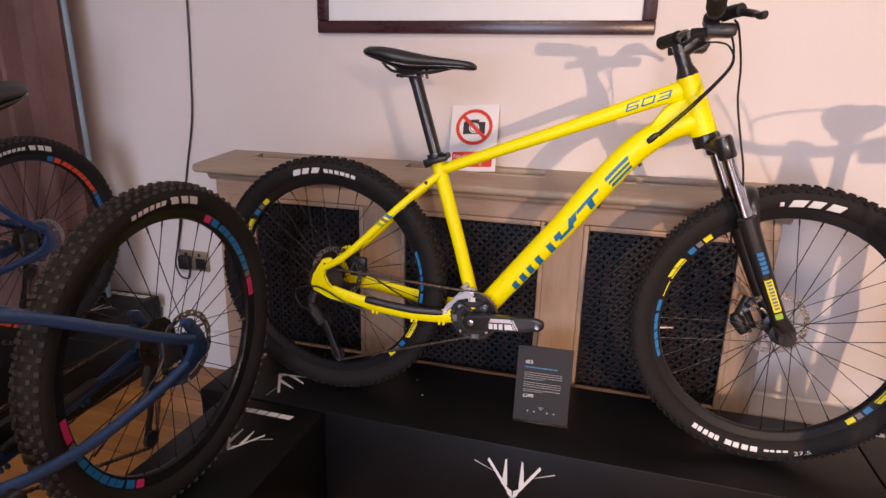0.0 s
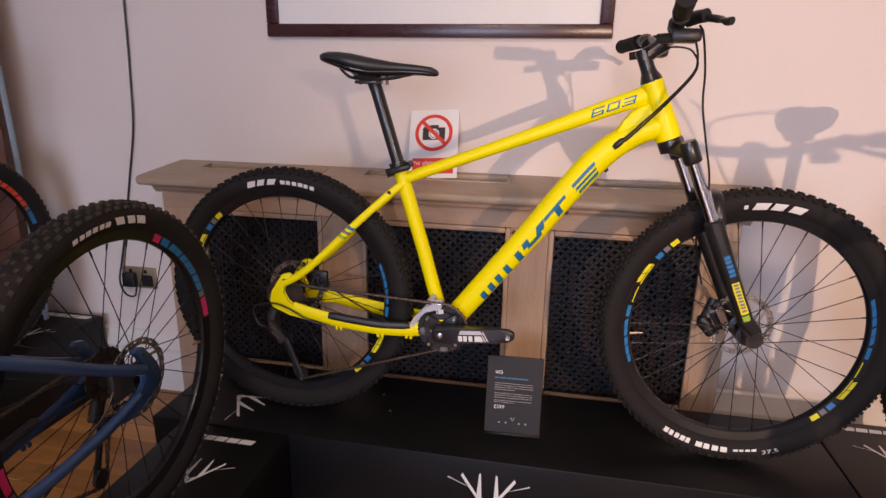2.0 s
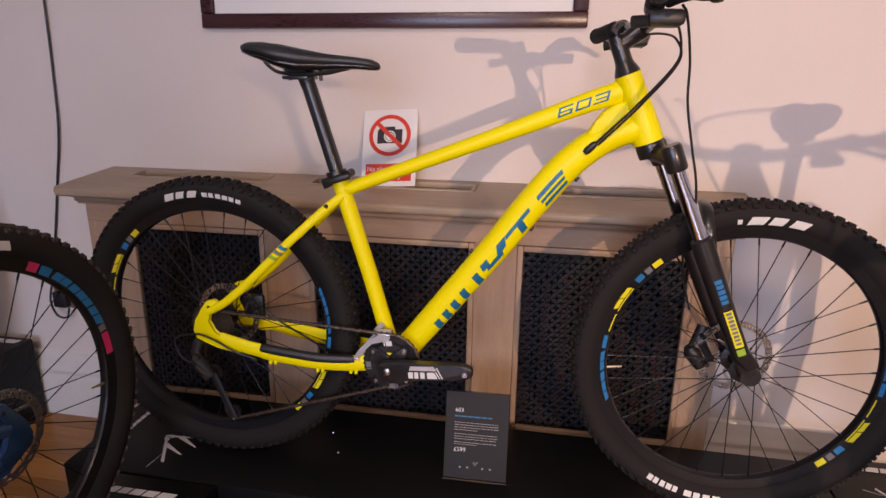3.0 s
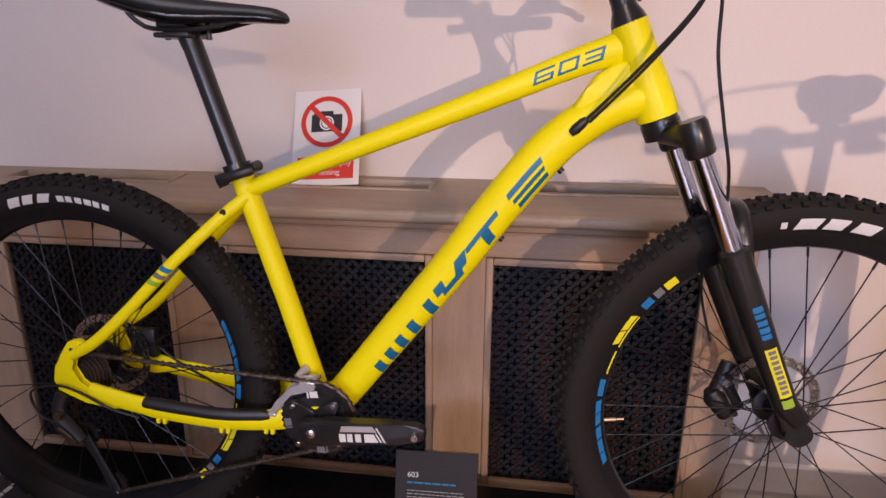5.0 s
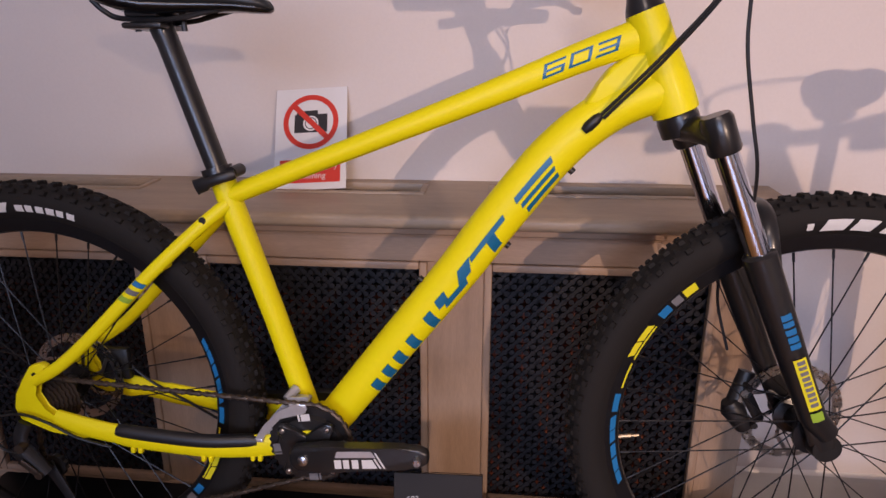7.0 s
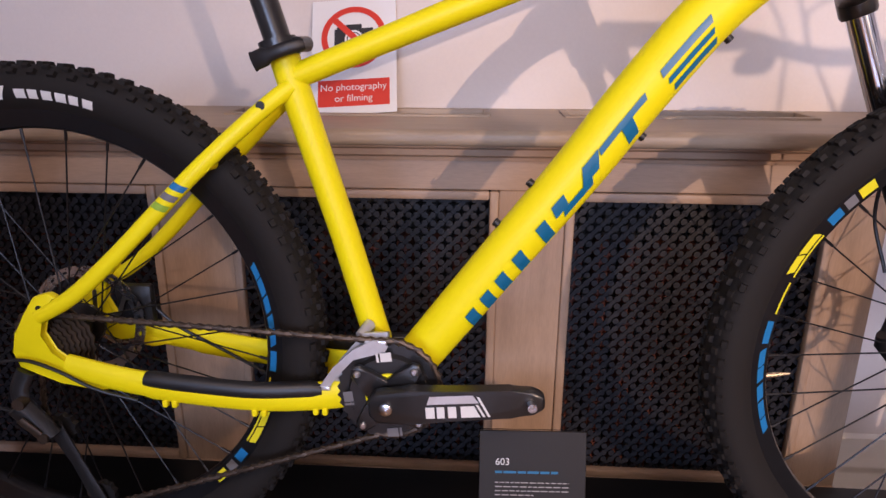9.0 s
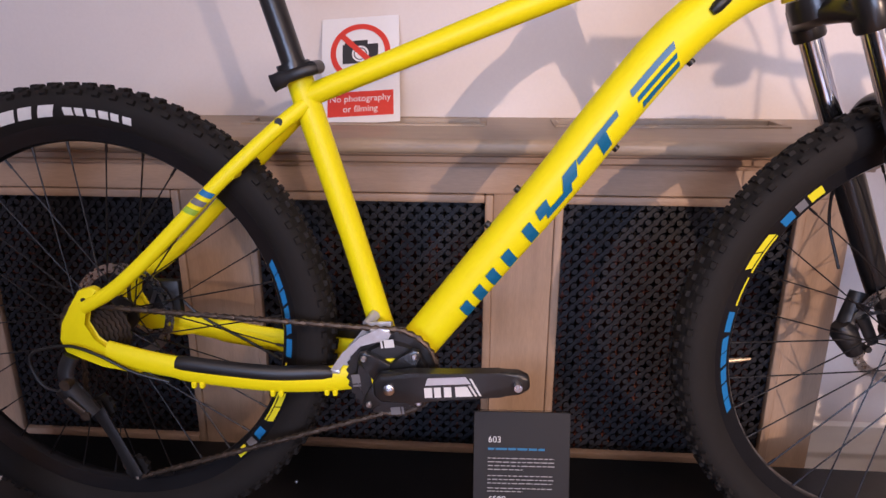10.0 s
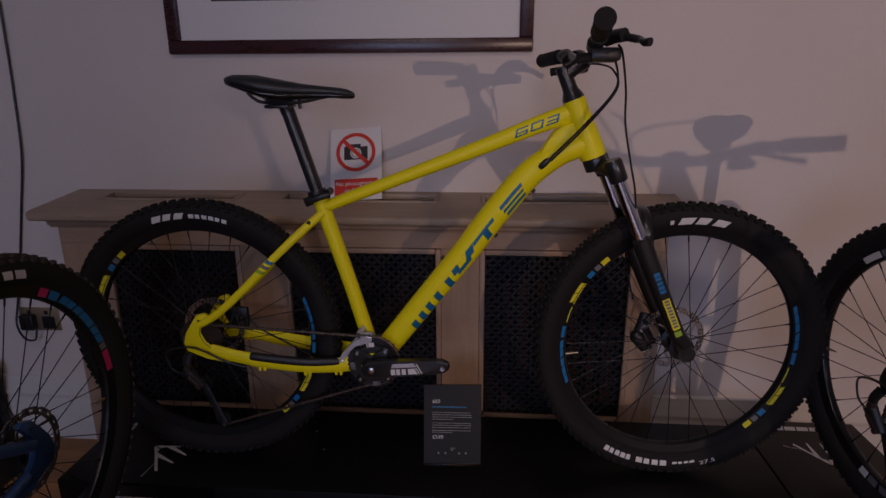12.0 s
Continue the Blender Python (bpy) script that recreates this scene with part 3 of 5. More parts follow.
sweep(bm, [(-3.4, 2.21, 2.45), (-1.52, 2.21, 2.45)], 0.014, 12)
part("rod", bm, MAHOGANY, curtain)

# window behind the curtain
bm = bmesh.new()
for x0, x1, z0, z1 in ((-3.3, -1.95, 0.5, 0.56), (-3.3, -1.95, 2.24, 2.3), (-3.3, -3.24, 0.56, 2.24), (-2.01, -1.95, 0.56, 2.24), (-2.65, -2.60, 0.56, 2.24)):
    box(bm, x0, x1, WALL_Y + 0.06, WALL_Y + 0.12, z0, z1, 0.004, 1)
structure("window_1", bm, GLOSS_WHITE, "white painted window frame behind the curtain", "window")

# ---- bicycles ----
TYRE = [(0.292, 0.013), (0.300, 0.0215), (0.310, 0.0265), (0.322, 0.0285), (0.332, 0.0265), (0.339, 0.021), (0.343, 0.012), (0.3445, 0.0)]


def wall_y(r):
    """Half the tyre's width at a radius, on the sidewall."""
    for (r0, y0), (r1, y1) in zip(TYRE, TYRE[1:]):
        if r0 <= r <= r1:
            return y0 + (y1 - y0) * (r - r0) / (r1 - r0)
    return 0.0


def on_tyre(side):
    # u runs along the arc in degrees, v is the radius
    return lambda u, v: (v * math.cos(radians(u)), side * (wall_y(v) + 0.0007), v * math.sin(radians(u)))


def on_rim(side):
    return lambda u, v: (v * math.cos(radians(u)), side * (0.0092 + (v - 0.272) * 0.20 + 0.0006), v * math.sin(radians(u)))


def tyre_mesh():
    b = bmesh.new()
    prof = TYRE + [(r, -y) for r, y in TYRE[-2::-1]]
    lathe(b, prof, 96, closed=True)
    return mesh_of("tyre", b, RUBBER)


def tread_mesh(mat):
    b = bmesh.new()
    n = 88

    def knob(a, y, r, w, d, h, tilt):
        ca, sa = math.cos(a), math.sin(a)
        ct, st = math.cos(tilt), math.sin(tilt)
        vs = []
        for lift, k in ((0, 1.0), (h, 0.78)):
            for i, j in ((-1, -1), (1, -1), (1, 1), (-1, 1)):
                tang, yy = i * d * k / 2, j * w * k / 2
                rad = r + lift * ct - yy * st * 1.0
                yo = y + yy * ct + lift * st
                vs.append(b.verts.new((rad * ca - tang * sa, yo, rad * sa + tang * ca)))
        for q in ((0, 1, 5, 4), (1, 2, 6, 5), (2, 3, 7, 6), (3, 0, 4, 7), (4, 5, 6, 7)):
            b.faces.new([vs[k] for k in q])

    for k in range(n):
        a = 2 * math.pi * k / n
        h = math.pi / n
        for s in (-1, 1):
            knob(a, s * 0.0062, 0.3425, 0.0095, 0.0092, 0.0058, 0)
            knob(a + h, s * 0.0150, 0.3395, 0.0075, 0.0088, 0.0058, s * 0.55)
            knob(a, s * 0.0232, 0.3345, 0.0080, 0.0105, 0.0058, s * 0.95)
    return mesh_of("tread", b, mat, sharp=20)


def rim_mesh():
    b = bmesh.new()
    lathe(b, [(0.297, 0.0132), (0.2935, 0.0138), (0.290, 0.0130), (0.272, 0.0090), (0.2695, 0.0050), (0.269, 0.0), (0.2695, -0.0050), (0.272, -0.0090), (0.290, -0.0130), (0.2935, -0.0138), (0.297, -0.0132)], 96, closed=True)
    return mesh_of("rim", b, RIM)


def spoke_mesh(side, lean):
    b = bmesh.new()
    a = radians(62) * lean
    p = Vector((0.024 * math.cos(a), side * 0.028, 0.024 * math.sin(a)))
    q = Vector((0.2715, side * 0.003, 0))
    d = (q - p).normalized()
    sweep(b, [p, q - d * 0.016], 0.00105, 6)
    sweep(b, [q - d * 0.016, q], 0.0019, 6)
    return mesh_of("spoke", b, SPOKE)


TYRE_M, RIM_M = tyre_mesh(), rim_mesh()
SPOKES_M = [spoke_mesh(s, l) for s in (-1, 1) for l in (-1, 1)]
TREAD_M, TREAD_DUSTY = tread_mesh(RUBBER), tread_mesh(TAN)


def child(name, me, parent, label=""):
    ob = new(name, me)
    ob.parent = parent
    return tagged(ob, label)


def blocks(b, place, u0, u1, v0, v1, n, lean=0.0, fill=0.80):
    """A run of n plain solid blocks in place of a trade mark."""
    step = (u1 - u0) / n
    for k in range(n):
        a = u0 + step * k
        w = step * fill * (1.0, 0.86, 0.94)[k % 3]
        sheet(b, [slanted(a, a + w, v0, v1, lean)], place, 2, 3)
    return b


def arc(b, place, u0, u1, v0, v1):
    k = max(2, int(abs(u1 - u0) / 2.5))
    return sheet(b, [((u0, v0), (u1, v0), (u1, v1), (u0, v1))], place, k, 1)


def wheel(parent, name, cx, cz, turn, front, words, marks, tread):
    """words: white mould marks on the tyre; marks: coloured rim bands (material, from, to, inner, outer)."""
    w = child(name, RIM_M, parent)
    w.matrix_basis = Matrix.Translation((cx, 0, cz)) @ Matrix.Scale(1.012, 4)
    child("tyre", TYRE_M, w)
    child("tread", tread, w, "blocky rubber tread")
    for k in range(32):
        sp = child("spoke", SPOKES_M[k % 4], w)
        sp.matrix_basis = Matrix.Rotation(radians(-(k * 11.25 + turn)), 4, "Y")
    valve = bmesh.new()
    a = radians(turn + 186)
    sweep(valve, [(r * math.cos(a), 0, r * math.sin(a)) for r in (0.272, 0.250, 0.249, 0.238)], [0.0032, 0.0032, 0.0022, 0.0020], 8)
    part("valve", valve, SOCKET, w, "brass valve stem")
    hub = bmesh.new()
    lathe(hub, [(0.0, -0.052), (0.010, -0.052), (0.012, -0.040), (0.012, -0.034), (0.029, -0.031), (0.029, -0.026), (0.016, -0.022), (0.014, 0.0), (0.016, 0.022), (0.029, 0.026), (0.029, 0.031), (0.018, 0.034), (0.018, 0.040), (0.010, 0.046), (0.010, 0.052), (0.0, 0.052)], 32)
    part("hub", hub, SATIN_BLACK, w)
    rot = bmesh.new()
    n = 60
    y0, y1 = 0.0385, 0.0403
    for k in range(n):
        a0, a1 = 2 * math.pi * k / n, 2 * math.pi * (k + 1) / n
        ro = 0.080 - 0.0022 * (k % 5 == 0)
        gap = 0.0035 if k % 3 == 0 else 0.0
        for ri, rj in (((0.0655, 0.0715), (0.0715 + gap, ro))):
            vs = []
            for y in (y0, y1):
                vs += [rot.verts.new((r * math.cos(a), y, r * math.sin(a))) for r, a in ((ri, a0), (rj, a0), (rj, a1), (ri, a1))]
            for q in ((0, 1, 2, 3), (7, 6, 5, 4), (0, 4, 5, 1), (1, 5, 6, 2), (2, 6, 7, 3), (3, 7, 4, 0)):
                rot.faces.new([vs[i] for i in q])
    for k in range(6):
        a = math.pi * k / 3
        sweep(rot, [(0.020 * math.cos(a), 0.0394, 0.020 * math.sin(a)), (0.045 * math.cos(a + 0.25), 0.0394, 0.045 * math.sin(a + 0.25)), (0.067 * math.cos(a + 0.6), 0.0394, 0.067 * math.sin(a + 0.6))], (0.0009, 0.0035), 6)
    part("brake_rotor", rot, STEEL, w, "drilled steel brake rotor")
    for side in (-1, 1):
        for run in words:
            u0, u1, v0, v1, n = run[:5]
            for k in range(n):
                b = bmesh.new()
                a0 = u0 + (u1 - u0) * k / n
                wide = (u1 - u0) / n * 0.80 * (1.0, 0.86, 0.94)[k % 3]
                sheet(b, [slanted(a0, a0 + wide, v0, v1, run[5] if len(run) > 5 else 0.0)], on_tyre(side), 3, 3)
                part("tyre_mark", b, PRINT, w, "white moulded tyre mark")
        if front:
            b = bmesh.new()
            vs, fs = text_shape("27.5", 1.0)
            wid = max(v[0] for v in vs)
            f = lambda u, v: on_tyre(side)((283.5 + 7.0 * u / wid) if side < 0 else (290.5 - 7.0 * u / wid), 0.3240 - v * 0.014)
            add_shape(b, vs, fs, f)
            part("size_mark", b, PRINT, w, "white moulded size figures")
        for mat, u0, u1, v0, v1, pieces in marks:
            b = bmesh.new()
            if pieces:
                blocks(b, on_rim(side), u0, u1, v0, v1, pieces, 1.2, 0.93)
            else:
                arc(b, on_rim(side), u0, u1, v0, v1)
            part("rim_decal", b, mat, w)
    return w


def rim_marks(base, c1, c2, wide=False):
    """Two opposite sets of coloured bands; a wide set is one long run of blocks between two short bands."""
    out = []
    for a in (base, base + 180):
        if wide:
            out += [(c1, a - 2.5, a + 2.0, 0.2745, 0.2905, 0), (c2, a + 3.0, a + 8.0, 0.2745, 0.2905, 0), (c2, a + 9.0, a + 42.0, 0.2755, 0.2900, 7),
                    (D_GREY, a + 43.0, a + 46.0, 0.2755, 0.2895, 0), (c1, a + 47.0, a + 57.0, 0.2755, 0.2900, 0)]
            continue
        out += [(c1, a - 2.2, a + 2.0, 0.2760, 0.2885, 0), (D_GREY, a + 3.0, a + 6.0, 0.2760, 0.2885, 0), (c2, a + 7.2, a + 11.0, 0.2760, 0.2885, 0),
                (c1, a + 14.0, a + 26.0, 0.2800, 0.2885, 2), (c1, a + 14.0, a + 26.0, 0.2758, 0.2782, 0), (c1, a + 27.5, a + 36.0, 0.2760, 0.2785, 0),
                (c2, a + 38.0, a + 44.0, 0.2755, 0.2842, 0), (c2, a + 45.0, a + 69.0, 0.2760, 0.2842, 5)]
    return out


HEAD_A = radians(68)
HX, HZ = 0.477, 0.937
ADX, ADZ = math.cos(HEAD_A), -math.sin(HEAD_A)


def on_axis(t, fwd=0.0, y=0.0):
    """A point on the steering axis, t down from the head tube's top, moved forward square to it."""
    return Vector((HX + ADX * t + math.sin(HEAD_A) * fwd, y, HZ + ADZ * t + math.cos(HEAD_A) * fwd))


def on_fork(t, fwd=0.0, y=0.0):
    """A point beside the steering axis, t down from 34 mm under the head tube's top."""
    return on_axis(t + 0.034, fwd, y)


def tube_surface(path, rad_y, rad_w, side):
    """place(u, v): u along the path in metres from its start, v across it."""
    pts = [Vector(p) for p in path]
    acc = [0.0]
    for a, b in zip(pts, pts[1:]):
        acc.append(acc[-1] + (b - a).length)

    def place(u, v):
        i = 0
        while i < len(acc) - 2 and acc[i + 1] < u:
            i += 1
        f = (u - acc[i]) / (acc[i + 1] - acc[i])
        p = pts[i].lerp(pts[i + 1], f)
        d = (pts[i + 1] - pts[i]).normalized()
        w = Vector((-d.z, 0, d.x))
        k = max(0.0, 1 - (v / rad_w) ** 2)
        return p + w * v + Vector((0, side * (rad_y * math.sqrt(k) + 0.0008), 0))
    return place


def bicycle(m, label, paint, accent, accent_2, fork_lower, tread, steer=0.0, rear_base=313, front_base=312, saddle_mat=None, crank=4.5, flagship=True, bar_roll=0.0, low_stays=False, seat_move=(0.0, 0.0), bar_drop=0.0):
    bike = thing("bicycle", label, "bicycle", m, group="mountain bikes on display")
    # frame
    f = bmesh.new()
    down = spline([(0.022, 0, 0.300), (0.050, 0, 0.338), (0.144, 0, 0.460), (0.238, 0, 0.581), (0.284, 0, 0.645), (0.338, 0, 0.716), (0.372, 0, 0.757), (0.410, 0, 0.792), (0.458, 0, 0.823), (0.522, 0, 0.846)], 6)
    n = len(down)
    sweep(f, down, [(0.023 + 0.004 * (k / n), 0.0275 + 0.0050 * math.sin(math.pi * k / n)) for k in range(n)], 20)
    lean = 0.115 if low_stays else 0.0
    top = spline([(-0.110 + lean, 0, 0.684 + lean * 0.3), (-0.02 + lean, 0, 0.719 + lean * 0.3), (0.09 + lean * 0.6, 0, 0.761 + lean * 0.2), (0.20, 0, 0.803), (0.30, 0, 0.842), (0.40, 0, 0.882), (0.478, 0, 0.910)], 5)
    n = len(top)
    sweep(f, top, [(0.0165, 0.0145 + 0.0085 * (k / n) ** 2) for k in range(n)], 18)
    sweep(f, [(0.006, 0, 0.310), (-0.046 + lean * 0.5, 0, 0.498), (-0.099 + lean, 0, 0.674), (-0.113 + lean, 0, 0.722)], [(0.0185, 0.0185), (0.0180, 0.0180), (0.0180, 0.0185), (0.0180, 0.0180)], 20)
    sweep(f, [on_axis(-0.001), on_axis(0.012), on_axis(0.048), on_axis(0.108), on_axis(0.135)], [0.0250, 0.0255, 0.0262, 0.0300, 0.0300], 24)
    sweep(f, [(0.013, -0.036, 0.310), (0.013, 0.036, 0.310)], 0.0225, 24, up=(0, 0, 1))
    web = bmesh.new()
    prism(web, [(0.405, 0.822), (0.424, 0.850), (0.436, 0.868), (0.462, 0.886), (0.500, 0.890), (0.520, 0.840), (0.470, 0.812)], -0.019, 0.019)
    bmesh.ops.bevel(web, geom=web.edges[:], offset=0.006, segments=3, affect="EDGES", profile=0.5)
    me = bpy.data.meshes.new("tmp")
    web.to_mesh(me)
    web.free()
    f.from_mesh(me)
    bpy.data.meshes.remove(me)
    for s in (-1, 1):
        stay = [(-0.100, s * 0.012, 0.678), (-0.140, s * 0.030, 0.644), (-0.212, s * 0.052, 0.577), (-0.306, s * 0.064, 0.484), (-0.368, s * 0.068, 0.430), (-0.416, s * 0.068, 0.402)]
        if low_stays:
            stay = [(0.030, s * 0.020, 0.605), (-0.030, s * 0.034, 0.582), (-0.110, s * 0.045, 0.545), (-0.212, s * 0.058, 0.488), (-0.306, s * 0.064, 0.434), (-0.368, s * 0.068, 0.402), (-0.416, s * 0.068, 0.380)]
        sweep(f, spline(stay, 5), [(0.0080, 0.0100 if flagship else 0.0110)] * (5 * len(stay) - 4), 14)
        sweep(f, spline([(0.000, s * 0.032, 0.303), (-0.066, s * 0.046, 0.296), (-0.150, s * 0.060, 0.298), (-0.250, s * 0.066, 0.309), (-0.320, s * 0.068, 0.320), (-0.390, s * 0.068, 0.336)], 5), [(0.0085, 0.0195 if flagship else 0.0120)] * 18 + [(0.0085, 0.017 if flagship else 0.0115)] * 8, 14)
        out = [(-0.384, 0.420), (-0.394, 0.426), (-0.414, 0.420), (-0.430, 0.395), (-0.446, 0.372), (-0.453, 0.345), (-0.446, 0.325), (-0.425, 0.318), (-0.395, 0.306), (-0.350, 0.296), (-0.320, 0.302), (-0.340, 0.314), (-0.376, 0.324), (-0.403, 0.345), (-0.415, 0.370), (-0.408, 0.394)]
        d = bmesh.new()
        prism(d, [(x - 0.004, z + 0.008) for x, z in out], s * 0.066 - 0.006, s * 0.066 + 0.006)
        bmesh.ops.bevel(d, geom=d.edges[:], offset=0.003, segments=2, affect="EDGES", profile=0.5)
        me = bpy.data.meshes.new("tmp")
        d.to_mesh(me)
        d.free()
        f.from_mesh(me)
        bpy.data.meshes.remove(me)
    sweep(f, [(-0.196, -0.052, 0.497 if low_stays else 0.588), (-0.196, 0.052, 0.497 if low_stays else 0.588)], 0.007, 10, up=(0, 0, 1))
    frame_ob = part("frame", f, paint, bike)
    for s in (-1, 1):
        b = bmesh.new()
        sweep(b, [(-0.131, s * 0.026, 0.656), (-0.131, s * 0.0345, 0.656)], 0.0052, 12, up=(0, 0, 1))
        part("boss_bolt", b, BLACKP, frame_ob)
        b = bmesh.new()
        sweep(b, [(-0.411, s * 0.0718, 0.414), (-0.411, s * 0.0730, 0.414)], 0.0040, 12, up=(0, 0, 1))
        part("frame_eyelet", b, BLACKP, frame_ob)
    b = bmesh.new()
    blocksurf = tube_surface(down, 0.0262, 0.0305, -1)
    if flagship:
        # the maker's mark on the down tube, as plain slanted blocks
        for u0, u1, v0, v1, lean in ((0.126, 0.143, -0.0275, -0.008, 0.006), (0.156, 0.173, -0.0275, -0.007, 0.006), (0.186, 0.203, -0.0275, -0.006, 0.006),
                                     (0.220, 0.237, -0.0275, -0.005, 0.006), (0.266, 0.283, -0.0275, -0.003, 0.006),
                                     (0.298, 0.320, -0.014, 0.000, 0.006), (0.306, 0.356, -0.021, -0.013, 0.006), (0.346, 0.374, -0.013, 0.003, 0.016),
                                     (0.386, 0.464, -0.005, 0.002, 0.004), (0.414, 0.432, -0.0265, -0.005, 0.008),
                                     (0.491, 0.566, -0.0035, 0.0045, 0.004), (0.491, 0.560, -0.0140, -0.0085, 0.004), (0.491, 0.556, -0.0255, -0.0185, 0.004)):
            sheet(b, [slanted(u0, u1, v0, v1, lean)], blocksurf, 3, 3)
        part("maker_mark", b, D_BLUE, frame_ob, "blue slanted block lettering shapes")
        b = bmesh.new()
        surf = tube_surface(top, 0.0165, 0.0185, -1)
        # squared-off outlined figures 6 0 3
        for u0, strokes in ((0.494, "ltmbr"), (0.530, "lTbR"), (0.566, "tmbRr")):
            q = {"l": (0, 0.0035, -0.008, 0.009), "t": (0.0, 0.022, 0.0062, 0.009), "m": (0.002, 0.022, -0.0014, 0.0014), "b": (0, 0.022, -0.008, -0.0052),
                 "r": (0.0188, 0.0222, -0.008, 0.0014), "T": (0, 0.022, 0.0062, 0.009), "R": (0.0188, 0.0222, -0.008, 0.009)}
            for c in strokes:
                a0, a1, w0, w1 = q[c]
                sheet(b, [((u0 + a0 * 1.32 + w0 * 0.55, w0), (u0 + a1 * 1.32 + w0 * 0.55, w0), (u0 + a1 * 1.32 + w1 * 0.55, w1), (u0 + a0 * 1.32 + w1 * 0.55, w1))], surf, 2, 2)
        part("model_number", b, D_BLUE, frame_ob, "blue model number")
        for k, mm in enumerate((D_GREEN, D_GREY, D_CYAN)):
            b = bmesh.new()
            stay = tube_surface(spline([(-0.100, -0.012, 0.678), (-0.140, -0.030, 0.644), (-0.212, -0.052, 0.577), (-0.306, -0.064, 0.484), (-0.368, -0.068, 0.430)], 5), 0.0084, 0.0104, -1)
            u = 0.205 - k * 0.016
            sheet(b, [slanted(u, u + 0.009, -0.0085, 0.0085, -0.006)], stay, 2, 6)
            part("stay_stripe", b, mm, frame_ob)
    else:
        blocks(b, blocksurf, 0.06, 0.38, -0.016, 0.010, 5, 0.006)
        part("maker_mark", b, accent, frame_ob, "pale slanted block lettering shapes")
    for s in (-1, 1):
        for k, mm in enumerate((D_CYAN, D_PINK, PRINT)):
            if flagship:
                continue
            b = bmesh.new()
            sweep(b, [(Vector((-0.205, s * 0.0575, 0.492)) + Vector((-0.094, s * 0.006, -0.053)).normalized() if low_stays else Vector((-0.250, s * 0.0572, 0.540)) + Vector((-0.094, s * 0.012, -0.093)).normalized()) * q for q in (k * 0.012, k * 0.012 + 0.0105)], (0.0086, 0.0092), 14, caps=False)
            part("stay_stripe", b, mm, frame_ob)
    for x, y, z in ((-0.262, -0.069, 0.2905), (-0.150, -0.063, 0.2785), (-0.075, -0.050, 0.2760)):
        b = bmesh.new()
        for q in (-0.006, 0.006):
            box(b, x + q - 0.0035, x + q + 0.0035, y - 0.004, y + 0.004, z - 0.006, z + 0.004, 0.0015, 1)
        part("cable_guide", b, paint, frame_ob)
    b = bmesh.new()
    prot = spline([(-0.072, -0.0480, 0.3055), (-0.150, -0.0612, 0.3075), (-0.230, -0.0665, 0.3155), (-0.290, -0.0685, 0.323)], 6)
    sweep(b, prot, [(0.0088, 0.008)] + [(0.0096, 0.0118)] * (len(prot) - 2) + [(0.0093, 0.009)], 14)
    part("chainstay_guard", b, BLACKP, frame_ob, "black chainstay guard")
    b = bmesh.new()
    sp = tube_surface(down, 0.0262, 0.0300, -1)
    sweep(b, [sp(0.622, 0.000), sp(0.630, 0.001), sp(0.644, 0.003), sp(0.651, 0.004)], [(0.004, 0.005), (0.007, 0.0075), (0.007, 0.0070), (0.0045, 0.0045)], 12)
    part("cable_port", b, BLACKP, frame_ob, "black cable port")
    for u, sgn in ((0.246, 1), (0.310, 1), (0.432, -1), (0.574, -1)):
        b = bmesh.new()
        pth = tube_surface(down, 0.0, 0.5, -1)
        a0, a1 = pth(u, sgn * 0.031), pth(u, sgn * 0.0375)
        a0.y = a1.y = 0.0
        sweep(b, [a0, a1], 0.0052, 10)
        part("bottle_bolt", b, BLACKP, frame_ob)
    # seat post, clamp, saddle
    b = bmesh.new()
    sweep(b, [(-0.100 + lean, 0, 0.66), (-0.118 + lean, 0, 0.722), (-0.1715 + seat_move[0], 0, 0.912 + seat_move[1])], [0.0160, 0.0160, 0.0160], 20)
    sweep(b, [(-0.171 + seat_move[0], 0, 0.906 + seat_move[1]), (-0.176 + seat_move[0], 0, 0.926 + seat_move[1])], [0.0155, 0.018], 16)
    part("seat_post", b, SATIN_BLACK, bike)
    b = bmesh.new()
    sweep(b, [(-0.1125, 0, 0.692), (-0.1175, 0, 0.712)], 0.0225, 24)
    sweep(b, [(-0.090, -0.012, 0.706), (-0.086, 0.012, 0.708)], 0.009, 14)
    clamp = part("seat_clamp", b, SATIN_BLACK, bike, "black quick-release seat clamp")
    clamp.location = (-0.004 + lean, 0, 0.018)
    b = bmesh.new()
    sweep(b, spline([(-0.078, -0.026, 0.706), (-0.100, -0.032, 0.700), (-0.122, -0.031, 0.692), (-0.138, -0.027, 0.686)], 4), [(0.003, 0.006)] + [(0.0045, 0.0075)] * 7 + [(0.0045, 0.0105)] * 4 + [(0.003, 0.0115)], 12)
    part("lever", b, BLACKP, clamp)
    sm = saddle_mat or SKIN
    secs = [(-0.268, 0.020, 0.926, 0.008, 0.010), (-0.262, 0.036, 0.933, 0.008, 0.020), (-0.246, 0.053, 0.9375, 0.005, 0.030), (-0.215, 0.066, 0.937, 0.002, 0.040), (-0.180, 0.065, 0.930, 0.001, 0.046), (-0.145, 0.055, 0.9235, 0.001, 0.044), (-0.110, 0.040, 0.9195, 0.001, 0.035),
            (-0.075, 0.029, 0.918, 0.001, 0.028), (-0.040, 0.023, 0.917, 0.002, 0.024), (-0.016, 0.019, 0.914, 0.003, 0.022), (-0.003, 0.013, 0.908, 0.004, 0.016), (0.002, 0.006, 0.902, 0.004, 0.008)]
